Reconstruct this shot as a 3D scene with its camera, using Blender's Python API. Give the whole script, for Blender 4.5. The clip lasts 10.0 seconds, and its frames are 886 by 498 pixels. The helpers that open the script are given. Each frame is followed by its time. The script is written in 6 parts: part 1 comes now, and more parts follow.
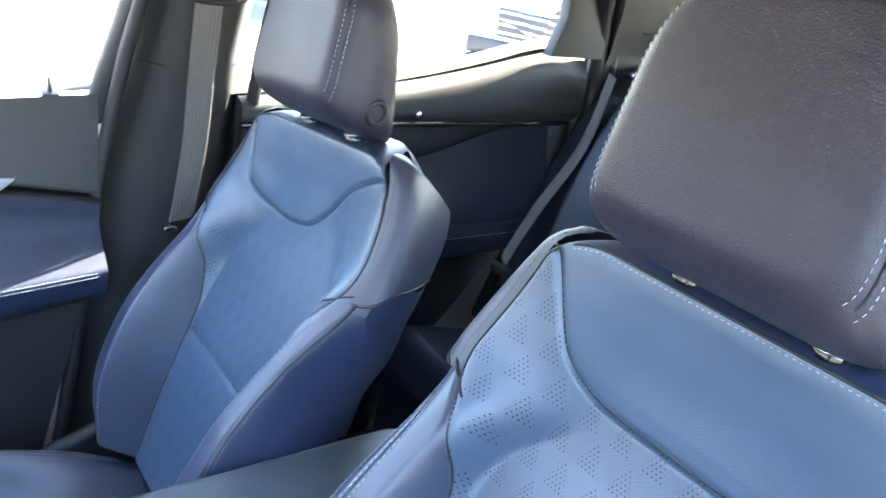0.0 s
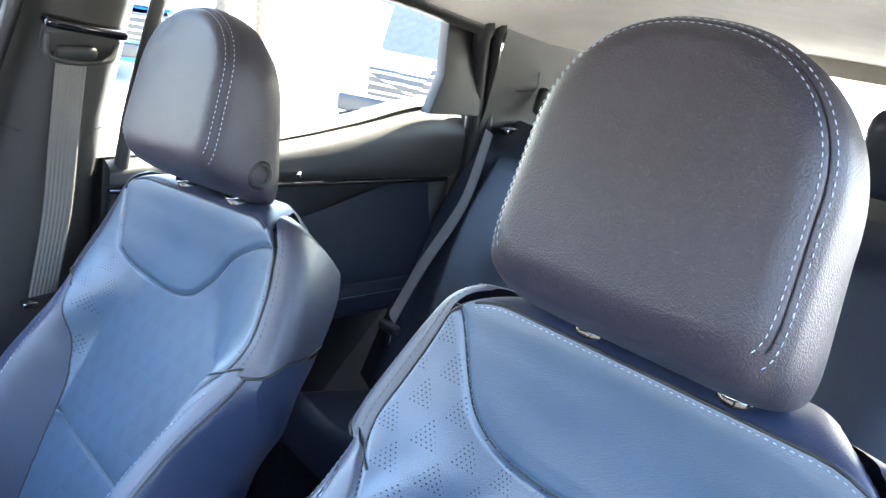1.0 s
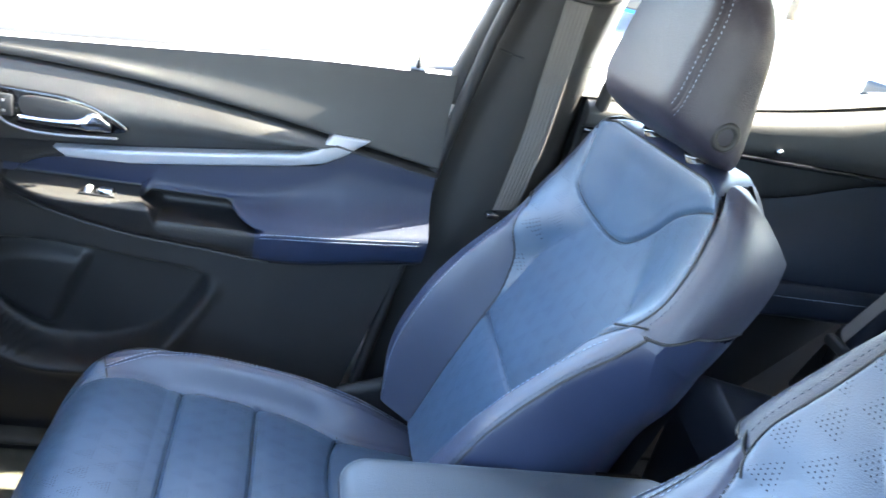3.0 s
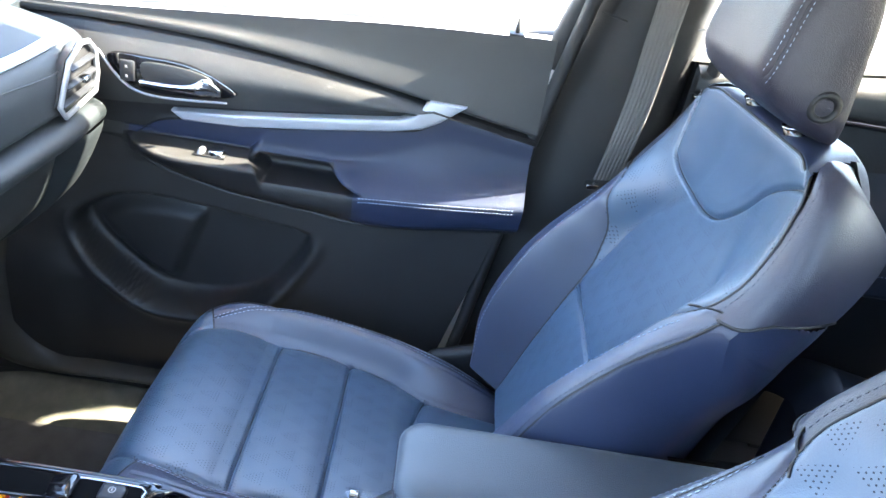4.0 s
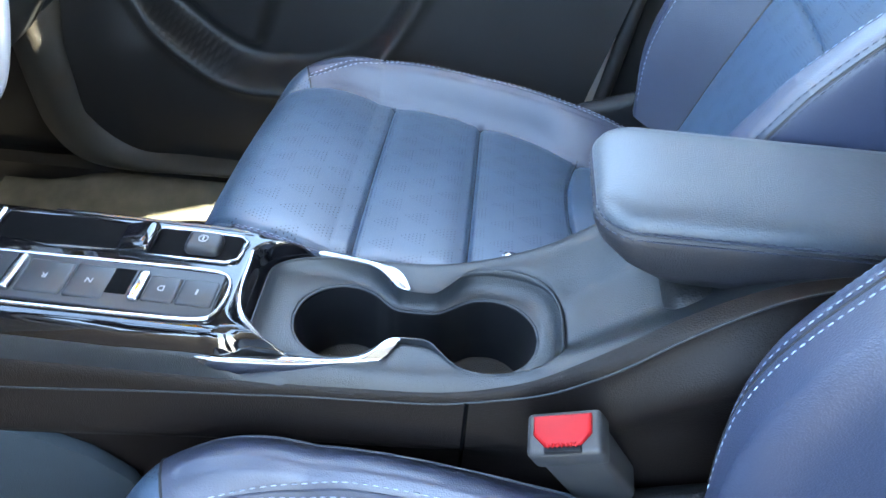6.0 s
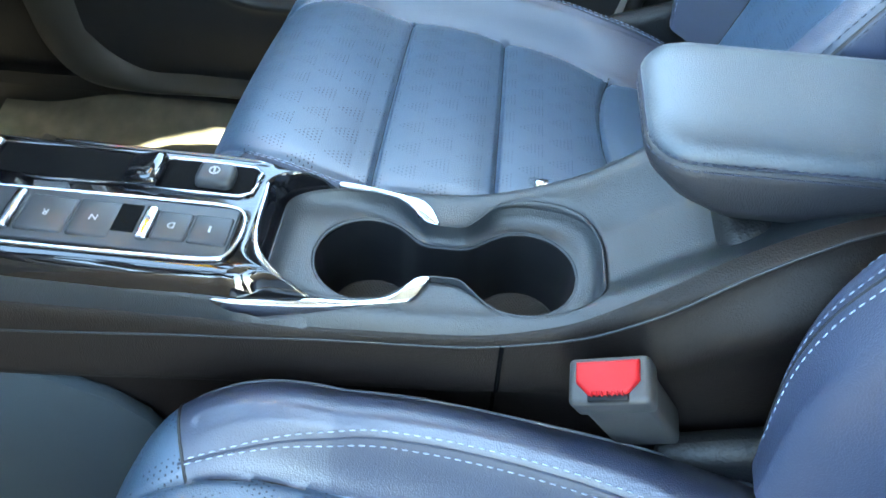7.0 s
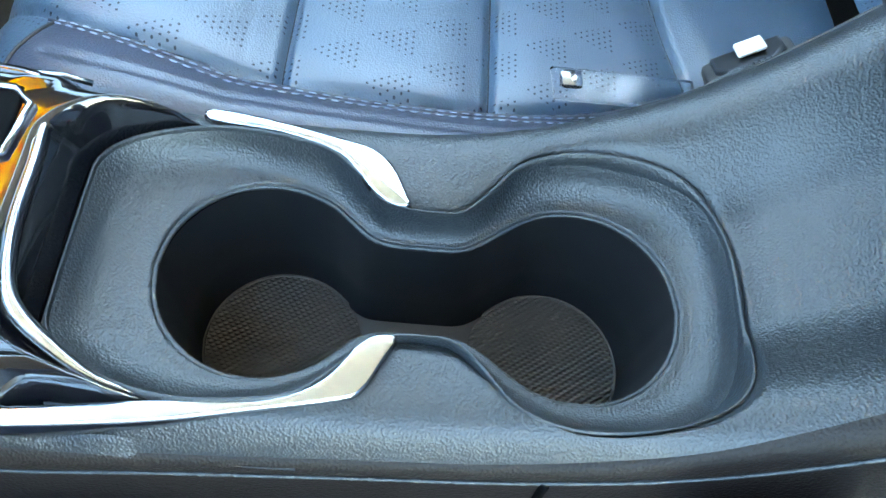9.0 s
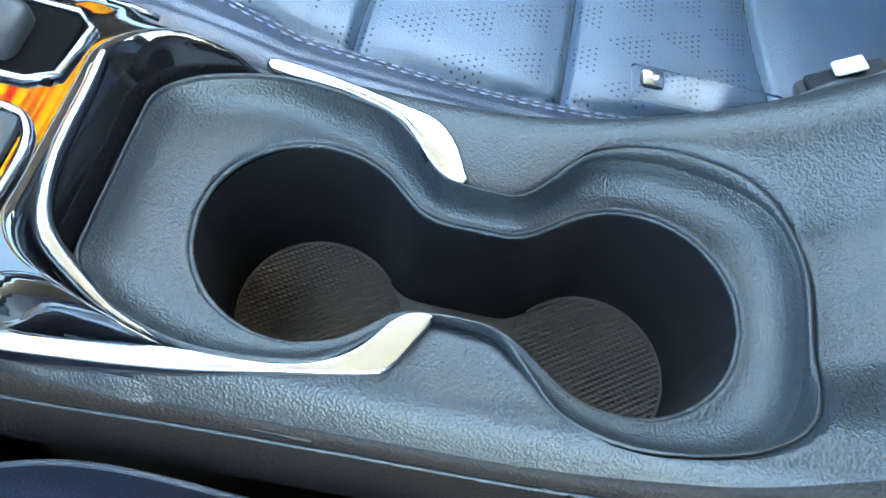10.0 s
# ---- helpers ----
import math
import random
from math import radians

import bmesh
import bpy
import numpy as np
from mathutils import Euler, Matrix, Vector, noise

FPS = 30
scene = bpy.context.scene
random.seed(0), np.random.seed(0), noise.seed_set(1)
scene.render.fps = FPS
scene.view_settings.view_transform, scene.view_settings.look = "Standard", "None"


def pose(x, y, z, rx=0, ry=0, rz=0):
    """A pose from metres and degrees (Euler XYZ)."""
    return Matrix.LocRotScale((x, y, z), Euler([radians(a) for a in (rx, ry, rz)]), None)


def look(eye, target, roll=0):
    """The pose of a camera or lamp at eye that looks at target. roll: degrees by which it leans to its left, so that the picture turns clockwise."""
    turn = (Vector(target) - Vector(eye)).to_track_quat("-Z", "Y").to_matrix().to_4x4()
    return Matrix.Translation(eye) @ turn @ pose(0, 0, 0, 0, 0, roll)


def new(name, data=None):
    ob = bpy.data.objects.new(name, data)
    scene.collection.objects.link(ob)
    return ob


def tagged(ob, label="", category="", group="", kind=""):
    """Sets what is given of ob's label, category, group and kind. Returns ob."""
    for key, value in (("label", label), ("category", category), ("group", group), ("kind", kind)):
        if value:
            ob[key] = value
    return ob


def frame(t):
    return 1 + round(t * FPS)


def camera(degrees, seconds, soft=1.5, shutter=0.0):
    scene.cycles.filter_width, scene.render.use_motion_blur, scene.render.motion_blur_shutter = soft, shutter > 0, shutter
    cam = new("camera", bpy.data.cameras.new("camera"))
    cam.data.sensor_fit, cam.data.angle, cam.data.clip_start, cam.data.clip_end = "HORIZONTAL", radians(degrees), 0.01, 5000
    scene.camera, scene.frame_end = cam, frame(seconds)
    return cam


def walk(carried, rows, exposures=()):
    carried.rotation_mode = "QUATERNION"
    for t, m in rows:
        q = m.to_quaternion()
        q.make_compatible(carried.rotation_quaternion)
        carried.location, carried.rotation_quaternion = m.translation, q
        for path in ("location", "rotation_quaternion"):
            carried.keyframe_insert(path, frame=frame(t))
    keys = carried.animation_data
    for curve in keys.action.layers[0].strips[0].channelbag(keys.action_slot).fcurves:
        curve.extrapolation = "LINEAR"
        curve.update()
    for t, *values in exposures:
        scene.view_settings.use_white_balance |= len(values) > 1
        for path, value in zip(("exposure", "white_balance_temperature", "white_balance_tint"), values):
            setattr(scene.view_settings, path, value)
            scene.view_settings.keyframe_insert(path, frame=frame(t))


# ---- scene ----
SOFT, SHUTTER = 1.5, 0.2
EXPOSURES = ((0.0, 4.75, 6700, 8), (2.0, 4.85, 6700, 6), (3.0, 4.85, 6700, 6), (4.5, 5.03, 6700, 8), (5.5, 5.33, 7000, 7), (7.0, 5.57, 7300, -6), (8.0, 5.56, 7350, -10), (10.0, 5.74, 7400, -7))
cam = camera(59.28, 10.0, soft=SOFT, shutter=SHUTTER)
ROWS = [
    (0.0, -0.5762, 0.0256, 1.3984, 67.66, -9.44, -126.08),
    (0.5, -0.5532, 0.0231, 1.3956, 72.33, -9.26, -133.29),
    (1.0, -0.5475, 0.0249, 1.3939, 73.30, -9.91, -135.58),
    (1.5, -0.5486, 0.0198, 1.3907, 72.57, -10.90, -132.98),
    (2.0, -0.5382, 0.0348, 1.3877, 69.93, -11.59, -121.90),
    (2.5, -0.5143, -0.0156, 1.4081, 65.79, -12.26, -108.88),
    (3.0, -0.5424, -0.0196, 1.3784, 63.46, -12.36, -98.27),
    (3.2, -0.5421, -0.0382, 1.3834, 62.21, -11.45, -94.14),
    (4.3, -0.5359, -0.1114, 1.3958, 57.95, -8.35, -86.99),
    (4.5, -0.5297, -0.1138, 1.3967, 56.54, -7.48, -86.90),
    (5.0, -0.5138, -0.1050, 1.3181, 54.15, -5.15, -85.87),
    (5.5, -0.4734, -0.0749, 1.1763, 51.45, -3.72, -85.67),
    (5.7, -0.4479, -0.0615, 1.1400, 50.08, -3.32, -85.24),
    (6.8, -0.3740, -0.0289, 1.0944, 42.80, -1.63, -84.53),
    (7.0, -0.3741, -0.0289, 1.0879, 41.80, -1.76, -84.45),
    (7.5, -0.3516, -0.0184, 1.0130, 37.32, -2.04, -85.31),
    (8.0, -0.2420, 0.0123, 0.9609, 34.76, -2.72, -85.97),
    (8.5, -0.1500, 0.0051, 0.9292, 32.00, -4.55, -87.53),
    (9.0, -0.1265, 0.0010, 0.9125, 28.70, -4.97, -87.00),
    (9.5, -0.1319, -0.0036, 0.9016, 28.23, -3.44, -84.87),
    (10.0, -0.1244, -0.0009, 0.8949, 27.93, -5.09, -78.73),
]
walk(cam, [(t, pose(*row)) for t, *row in ROWS], EXPOSURES)
# path end

# ---- world, sun ----
SUN_AZ, SUN_EL = -87.2, 45.0
world = bpy.data.worlds.new("sky")
scene.world = world
world.use_nodes = True
wt = world.node_tree
sky = wt.nodes.new("ShaderNodeTexSky")
sky.sky_type = 'NISHITA'
sky.sun_disc = False
sky.sun_elevation = radians(SUN_EL)
sky.sun_rotation = radians(90 - SUN_AZ)
sky.air_density, sky.dust_density, sky.ozone_density = 1.0, 1.0, 1.5
wt.nodes["Background"].inputs["Strength"].default_value = 0.15
wt.links.new(sky.outputs["Color"], wt.nodes["Background"].inputs["Color"])
sun_data = bpy.data.lights.new("sun", 'SUN')
sun_data.energy, sun_data.angle, sun_data.color = 3.6, radians(0.5), (1.0, 0.93, 0.78)
sun = new("sun", sun_data)
sun_dir = Vector((math.cos(radians(SUN_AZ)) * math.cos(radians(SUN_EL)), math.sin(radians(SUN_AZ)) * math.cos(radians(SUN_EL)), math.sin(radians(SUN_EL))))
sun.matrix_world = look(sun_dir * 30, (0, 0, 0))


# ---- materials ----
def material(name, color, rough=0.5, metal=0.0, noise_scale=0.0, vary=0.12, bump=0.0, bump_scale=800.0, spec=0.5, sheen=0.0, coat=0.0, wear=12.0, kind='noise'):
    m = bpy.data.materials.new(name)
    m.use_nodes = True
    nt = m.node_tree
    b = nt.nodes["Principled BSDF"]
    b.inputs["Roughness"].default_value, b.inputs["Metallic"].default_value = rough, metal
    b.inputs["Specular IOR Level"].default_value = spec
    b.inputs["Sheen Weight"].default_value = sheen
    b.inputs["Coat Weight"].default_value = coat
    b.inputs["Coat Roughness"].default_value = 0.03
    grain = bump
    co = nt.nodes.new("ShaderNodeTexCoord")
    big = nt.nodes.new("ShaderNodeTexNoise")
    big.inputs["Scale"].default_value, big.inputs["Detail"].default_value = wear, 5.0
    nt.links.new(co.outputs["Object"], big.inputs["Vector"])
    ramp = nt.nodes.new("ShaderNodeMapRange")
    ramp.inputs["From Min"].default_value, ramp.inputs["From Max"].default_value = 0.3, 0.7
    ramp.inputs["To Min"].default_value, ramp.inputs["To Max"].default_value = 1 - vary, 1 + vary
    nt.links.new(big.outputs["Fac"], ramp.inputs["Value"])
    mul = nt.nodes.new("ShaderNodeVectorMath")
    mul.operation = 'SCALE'
    mul.inputs[0].default_value = color
    nt.links.new(ramp.outputs["Result"], mul.inputs["Scale"])
    nt.links.new(mul.outputs["Vector"], b.inputs["Base Color"])
    rr = nt.nodes.new("ShaderNodeMapRange")
    rr.inputs["To Min"].default_value, rr.inputs["To Max"].default_value = max(rough - 0.04, 0.02), min(rough + 0.04, 1)
    nt.links.new(big.outputs["Fac"], rr.inputs["Value"])
    if rough > 0.12:
        nt.links.new(rr.outputs["Result"], b.inputs["Roughness"])
    if bump:
        if kind == 'cell':
            fine = nt.nodes.new("ShaderNodeTexVoronoi")
            fine.feature = 'SMOOTH_F1'
            fine.inputs["Scale"].default_value = bump_scale
            crease = nt.nodes.new("ShaderNodeMapRange")
            crease.interpolation_type = 'SMOOTHSTEP'
            crease.inputs["From Min"].default_value, crease.inputs["From Max"].default_value = 0.65, 0.1
            nt.links.new(fine.outputs["Distance"], crease.inputs["Value"])
            out = crease.outputs["Result"]
        else:
            fine = nt.nodes.new("ShaderNodeTexNoise")
            fine.inputs["Scale"].default_value, fine.inputs["Detail"].default_value = bump_scale, 3.0
            out = fine.outputs["Fac"]
        nt.links.new(co.outputs["Object"], fine.inputs["Vector"])
        bp = nt.nodes.new("ShaderNodeBump")
        bp.inputs["Strength"].default_value, bp.inputs["Distance"].default_value = min(grain, 1.0), 0.0006 * max(grain, 1.0) if kind == 'cell' else 0.001
        nt.links.new(out, bp.inputs["Height"])
        nt.links.new(bp.outputs["Normal"], b.inputs["Normal"])
    return m


def perforated(name, color, rough):
    """Leather with small holes set in triangles, laid out on the panel's own metres (its UV map)."""
    m = material(name, color, rough, bump=0.25, bump_scale=900.0, kind='cell', sheen=0.0, spec=0.80)
    nt = m.node_tree
    b = nt.nodes["Principled BSDF"]
    uv = nt.nodes.new("ShaderNodeUVMap")
    uv.uv_map = "metres"
    sep = nt.nodes.new("ShaderNodeSeparateXYZ")
    nt.links.new(uv.outputs["UV"], sep.inputs[0])

    def op(kind, a, bb=0.0, c=0.0):
        n = nt.nodes.new("ShaderNodeMath")
        n.operation = kind
        for i, v in enumerate((a, bb, c)):
            if isinstance(v, (int, float)):
                n.inputs[i].default_value = v
            else:
                nt.links.new(v, n.inputs[i])
        return n.outputs[0]

    x, y = sep.outputs["X"], sep.outputs["Y"]
    pitch = 0.0046
    row = op('FLOOR', op('DIVIDE', y, pitch * 0.866))
    shift = op('MULTIPLY', op('MODULO', op('ABSOLUTE', row), 2.0), 0.5)
    fx = op('SUBTRACT', op('FRACT', op('ADD', op('DIVIDE', x, pitch), shift)), 0.5)
    fy = op('MULTIPLY', op('SUBTRACT', op('FRACT', op('DIVIDE', y, pitch * 0.866)), 0.5), 0.866)
    d = op('SQRT', op('ADD', op('MULTIPLY', fx, fx), op('MULTIPLY', fy, fy)))
    hole = op('LESS_THAN', d, 0.165)
    cell = 0.0368
    tr = op('FLOOR', op('DIVIDE', y, cell * 0.866))
    ty = op('FRACT', op('DIVIDE', y, cell * 0.866))
    tx = op('FRACT', op('ADD', op('DIVIDE', x, cell), op('MULTIPLY', op('MODULO', op('ABSOLUTE', tr), 2.0), 0.5)))
    half = op('MULTIPLY', op('SUBTRACT', 1.0, ty), 0.44)
    inside = op('LESS_THAN', op('ABSOLUTE', op('SUBTRACT', tx, 0.5)), half)
    low = op('GREATER_THAN', ty, 0.12)
    mask = op('MULTIPLY', op('MULTIPLY', inside, low), hole)
    old = b.inputs["Base Color"].links[0].from_socket
    mix = nt.nodes.new("ShaderNodeMix")
    mix.data_type = 'RGBA'
    nt.links.new(mask, mix.inputs["Factor"])
    nt.links.new(old, mix.inputs["A"])
    mix.inputs["B"].default_value = (0.008, 0.012, 0.022, 1)
    nt.links.new(mix.outputs["Result"], b.inputs["Base Color"])
    nt.links.new(op('SUBTRACT', 0.8, op('MULTIPLY', mask, 0.55)), b.inputs["Specular IOR Level"])
    return m


NAVY = (0.0335, 0.0590, 0.0960)
leather = material("navy leather", NAVY, 0.40, bump=0.22, bump_scale=900.0, kind='cell', sheen=0.0, spec=0.80, vary=0.08)
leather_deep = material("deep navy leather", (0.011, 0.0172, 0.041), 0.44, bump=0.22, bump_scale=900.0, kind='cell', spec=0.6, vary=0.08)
leather_holes = perforated("perforated navy leather", NAVY, 0.39)
pad_navy = material("navy door pad", (0.0085, 0.0135, 0.0330), 0.52, bump=0.22, bump_scale=900.0, kind='cell', spec=0.40, vary=0.08)
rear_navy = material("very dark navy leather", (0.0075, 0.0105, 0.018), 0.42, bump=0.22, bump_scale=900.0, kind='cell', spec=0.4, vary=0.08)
leather_head = material("plum grey headrest leather", (0.0165, 0.0150, 0.0235), 0.46, bump=0.4, bump_scale=800.0, kind='cell', spec=0.4, vary=0.08)
leather_shoulder = material("plum blue shoulder leather", (0.0180, 0.0195, 0.0340), 0.42, bump=0.3, bump_scale=850.0, kind='cell', spec=0.55, vary=0.08)
leather_grey = material("grey blue leather", (0.0240, 0.0305, 0.0540), 0.37, bump=0.25, bump_scale=900.0, kind='cell', sheen=0.0, spec=0.7, vary=0.08)
piping_grey = material("grey corded piping", (0.085, 0.095, 0.115), 0.6, bump=0.6, bump_scale=900.0)
thread = material("pale blue thread", (0.26, 0.31, 0.40), 0.7)
thread_dark = material("dark thread", (0.02, 0.025, 0.045), 0.7)
black_soft = material("black grained plastic", (0.007, 0.007, 0.008), 0.5, spec=0.35, bump=0.35, bump_scale=520.0, kind='cell', vary=0.15)
door_black = material("charcoal door plastic", (0.0175, 0.0168, 0.0172), 0.48, spec=0.35, bump=0.25, bump_scale=600.0, vary=0.12)
door_upper = material("charcoal soft door top", (0.026, 0.0255, 0.0255), 0.5, spec=0.35, bump=0.25, bump_scale=600.0, vary=0.1)
pillar_grey = material("grey pillar plastic", (0.0190, 0.0186, 0.0186), 0.5, spec=0.35, bump=0.2, bump_scale=700.0, vary=0.1)
# near-black base draws the shade inside recesses and gaps
recess_shade = material("black for recess shade", (0.0015, 0.0015, 0.0018), 0.7, spec=0.04)
deep_black = material("matt black well", (0.006, 0.006, 0.007), 0.55, spec=0.15)
dash_blue = material("slate dash plastic", (0.0135, 0.0170, 0.0195), 0.55, spec=0.3, bump=0.25, bump_scale=600.0, vary=0.08)
gloss_black = material("piano black", (0.004, 0.004, 0.005), 0.04, spec=0.75, vary=0.05)
chrome = material("satin chrome", (0.40, 0.415, 0.44), 0.15, metal=1.0, vary=0.04)
silver = material("satin silver trim", (0.26, 0.27, 0.295), 0.38, metal=0.35, vary=0.05)
rubber = material("black rubber", (0.008, 0.008, 0.009), 0.6)
belt_web = material("grey belt webbing", (0.10, 0.093, 0.09), 0.7, bump=0.5, bump_scale=1500.0, vary=0.1)
carpet = material("charcoal carpet", (0.045, 0.043, 0.042), 0.95, bump=0.9, bump_scale=900.0, vary=0.3, wear=30.0)
headliner = material("pale grey headliner cloth", (0.46, 0.44, 0.41), 0.9, bump=0.4, bump_scale=900.0, vary=0.06)
red_glow = material("lit red letter", (0.6, 0.02, 0.02), 0.4)
red_glow.node_tree.nodes["Principled BSDF"].inputs["Emission Color"].default_value = (1, 0.06, 0.04, 1)
red_glow.node_tree.nodes["Principled BSDF"].inputs["Emission Strength"].default_value = 0.03
red_plastic = material("red plastic", (0.30, 0.004, 0.007), 0.5, spec=0.25, vary=0.06)
button_grey = material("dark grey buttons", (0.018, 0.019, 0.022), 0.38, spec=0.3, vary=0.08)
white_mark = material("white marking", (0.7, 0.7, 0.7), 0.6)
letter_grey = material("dim letter marking", (0.22, 0.22, 0.23), 0.6)
concrete = material("pale concrete", (0.55, 0.53, 0.5), 0.9, bump=0.4, bump_scale=60.0, vary=0.12, wear=1.5)
asphalt = material("lot asphalt", (0.12, 0.12, 0.12), 0.9, bump=0.4, bump_scale=60.0, vary=0.2, wear=1.5)
car_white = material("white car paint", (0.8, 0.8, 0.8), 0.25, coat=0.8, vary=0.03)
car_blue = material("blue car paint", (0.03, 0.16, 0.5), 0.25, coat=0.8, vary=0.05)
car_grey = material("silver car paint", (0.35, 0.36, 0.37), 0.3, metal=0.5, coat=0.8, vary=0.05)
car_trim = material("black exterior trim", (0.012, 0.012, 0.013), 0.45, vary=0.2)
tyre_mat = material("tyre rubber", (0.015, 0.015, 0.015), 0.8)
leaf_mat = material("tree leaves", (0.05, 0.09, 0.03), 0.7, vary=0.4)
bark = material("tree bark", (0.09, 0.07, 0.05), 0.9, vary=0.3)


def glass_material(name, tint):
    m = bpy.data.materials.new(name)
    m.use_nodes = True
    b = m.node_tree.nodes["Principled BSDF"]
    b.inputs["Base Color"].default_value = (*tint, 1)
    b.inputs["Transmission Weight"].default_value = 1.0
    b.inputs["Roughness"].default_value = 0.0
    b.inputs["IOR"].default_value = 1.02
    return m


clear_glass = glass_material("window glass", (0.93, 0.96, 0.95))
clear_plastic = glass_material("clear plastic", (0.95, 0.97, 1.0))
clear_plastic.node_tree.nodes["Principled BSDF"].inputs["IOR"].default_value = 1.22
clear_plastic.node_tree.nodes["Principled BSDF"].inputs["Roughness"].default_value = 0.08
dark_glass = material("dark car glass", (0.06, 0.065, 0.07), 0.3, spec=0.15)


# ---- mesh helpers ----
def smooth_step(x):
    x = min(max(x, 0), 1)
    return x * x * (3 - 2 * x)


def smooth_all(me):
    me.polygons.foreach_set("use_smooth", [True] * len(me.polygons))


def mesh_part(name, verts, faces, mat, parent=None, label="", smooth=True, uv=None):
    me = bpy.data.meshes.new(name)
    me.from_pydata([tuple(v) for v in verts], [], [tuple(f) for f in faces])
    me.update()
    if uv is not None:
        layer = me.uv_layers.new(name="metres")
        for loop in me.loops:
            layer.data[loop.index].uv = uv[loop.vertex_index]
    if smooth:
        smooth_all(me)
    me.materials.append(mat)
    ob = new(name, me)
    if parent:
        ob.parent = parent
    if label:
        tagged(ob, label)
    return ob


def part(name, bm, mat, parent=None, label="", smooth=True):
    me = bpy.data.meshes.new(name)
    bmesh.ops.recalc_face_normals(bm, faces=bm.faces)
    bm.to_mesh(me)
    bm.free()
    if smooth:
        smooth_all(me)
        me.set_sharp_from_angle(angle=radians(40))
    me.materials.append(mat)
    ob = new(name, me)
    if parent:
        ob.parent = parent
    if label:
        tagged(ob, label)
    return ob


def thing(name, label, category, group="", kind="", at=(0, 0, 0)):
    ob = new(name)
    ob.location = at
    ob.empty_display_size = 0.05
    return tagged(ob, label, category, group, kind)


def curve_points(pts, n=12, closed=False):
    """Catmull-Rom through the points."""
    pts = [Vector(p) for p in pts]
    out, m = [], len(pts)
    segs = m if closed else m - 1
    for i in range(segs):
        if closed:
            p0, p1, p2, p3 = (pts[(i + k) % m] for k in (-1, 0, 1, 2))
        else:
            p0, p1, p2, p3 = pts[max(i - 1, 0)], pts[i], pts[i + 1], pts[min(i + 2, m - 1)]
        for k in range(n):
            t = k / n
            out.append(0.5 * ((2 * p1) + (p2 - p0) * t + (2 * p0 - 5 * p1 + 4 * p2 - p3) * t * t + (3 * p1 - p0 - 3 * p2 + p3) * t ** 3))
    if not closed:
        out.append(pts[-1])
    return out


def lerp_table(table, x):
    """Smooth interpolation in a table of (x, value), with no flat spots at the knots."""
    if x <= table[0][0]:
        return table[0][1]
    last = len(table) - 1
    for i in range(last):
        (a, va), (b, vb) = table[i], table[i + 1]
        if x <= b:
            h = b - a
            s1 = (vb - va) / h
            s0 = (va - table[i - 1][1]) / (a - table[i - 1][0]) if i else s1
            s2 = (table[i + 2][1] - vb) / (table[i + 2][0] - b) if i + 2 <= last else s1
            m0 = (s0 + s1) / 2 if s0 * s1 > 0 else 0.0
            m1 = (s1 + s2) / 2 if s1 * s2 > 0 else 0.0
            t = (x - a) / h
            return (2 * t ** 3 - 3 * t * t + 1) * va + (t ** 3 - 2 * t * t + t) * h * m0 + (3 * t * t - 2 * t ** 3) * vb + (t ** 3 - t * t) * h * m1
    return table[-1][1]


def tube(name, path, radius, mat, parent=None, sides=6, closed=False, label=""):
    path = [Vector(p) for p in path]
    verts, faces, n = [], [], len(path)
    for i, p in enumerate(path):
        a = path[(i - 1) % n] if closed or i else path[0]
        b = path[(i + 1) % n] if closed or i < n - 1 else path[-1]
        d = (b - a).normalized() if (b - a).length > 1e-9 else Vector((0, 0, 1))
        side = d.orthogonal().normalized() if i == 0 else (side - d * side.dot(d)).normalized()
        up = d.cross(side)
        for k in range(sides):
            w = 2 * math.pi * k / sides
            verts.append(p + (side * math.cos(w) + up * math.sin(w)) * (radius(i / (n - 1)) if callable(radius) else radius))
    for i in range(n if closed else n - 1):
        for k in range(sides):
            j = (i + 1) % n
            faces.append((i * sides + k, i * sides + (k + 1) % sides, j * sides + (k + 1) % sides, j * sides + k))
    if not closed:
        faces.append(tuple(range(sides))[::-1])
        faces.append(tuple(range((n - 1) * sides, n * sides)))
    return mesh_part(name, verts, faces, mat, parent, label)


def stitches(name, path, mat, parent=None, length=0.0042, gap=0.0028, radius=0.0007, lift=(0, 0, 0)):
    """A run of separate thread stitches along a path, as one part."""
    path = [Vector(p) + Vector(lift) for p in path]
    verts, faces = [], []
    seg = [(b - a).length for a, b in zip(path, path[1:])]
    total = sum(seg)

    def at(s):
        for k, l in enumerate(seg):
            if s <= l or k == len(seg) - 1:
                return path[k] + (path[k + 1] - path[k]) * (s / max(l, 1e-9))
            s -= l
    s = 0.0
    while s + length < total:
        a, b = at(s), at(s + length)
        d = (b - a).normalized()
        u = d.orthogonal().normalized()
        w = d.cross(u)
        base = len(verts)
        for p, r in ((a, 0.5), ((a * 3 + b) / 4, 1.0), ((a + b * 3) / 4, 1.0), (b, 0.5)):
            verts += [p + u * radius * r, p + w * radius * r, p - u * radius * r, p - w * radius * r]
        for k in range(3):
            for j in range(4):
                faces.append((base + 4 * k + j, base + 4 * k + (j + 1) % 4, base + 4 * k + 4 + (j + 1) % 4, base + 4 * k + 4 + j))
        faces += [(base + 3, base + 2, base + 1, base), (base + 12, base + 13, base + 14, base + 15)]
        s += length + gap
    return mesh_part(name, verts, faces, mat, parent)


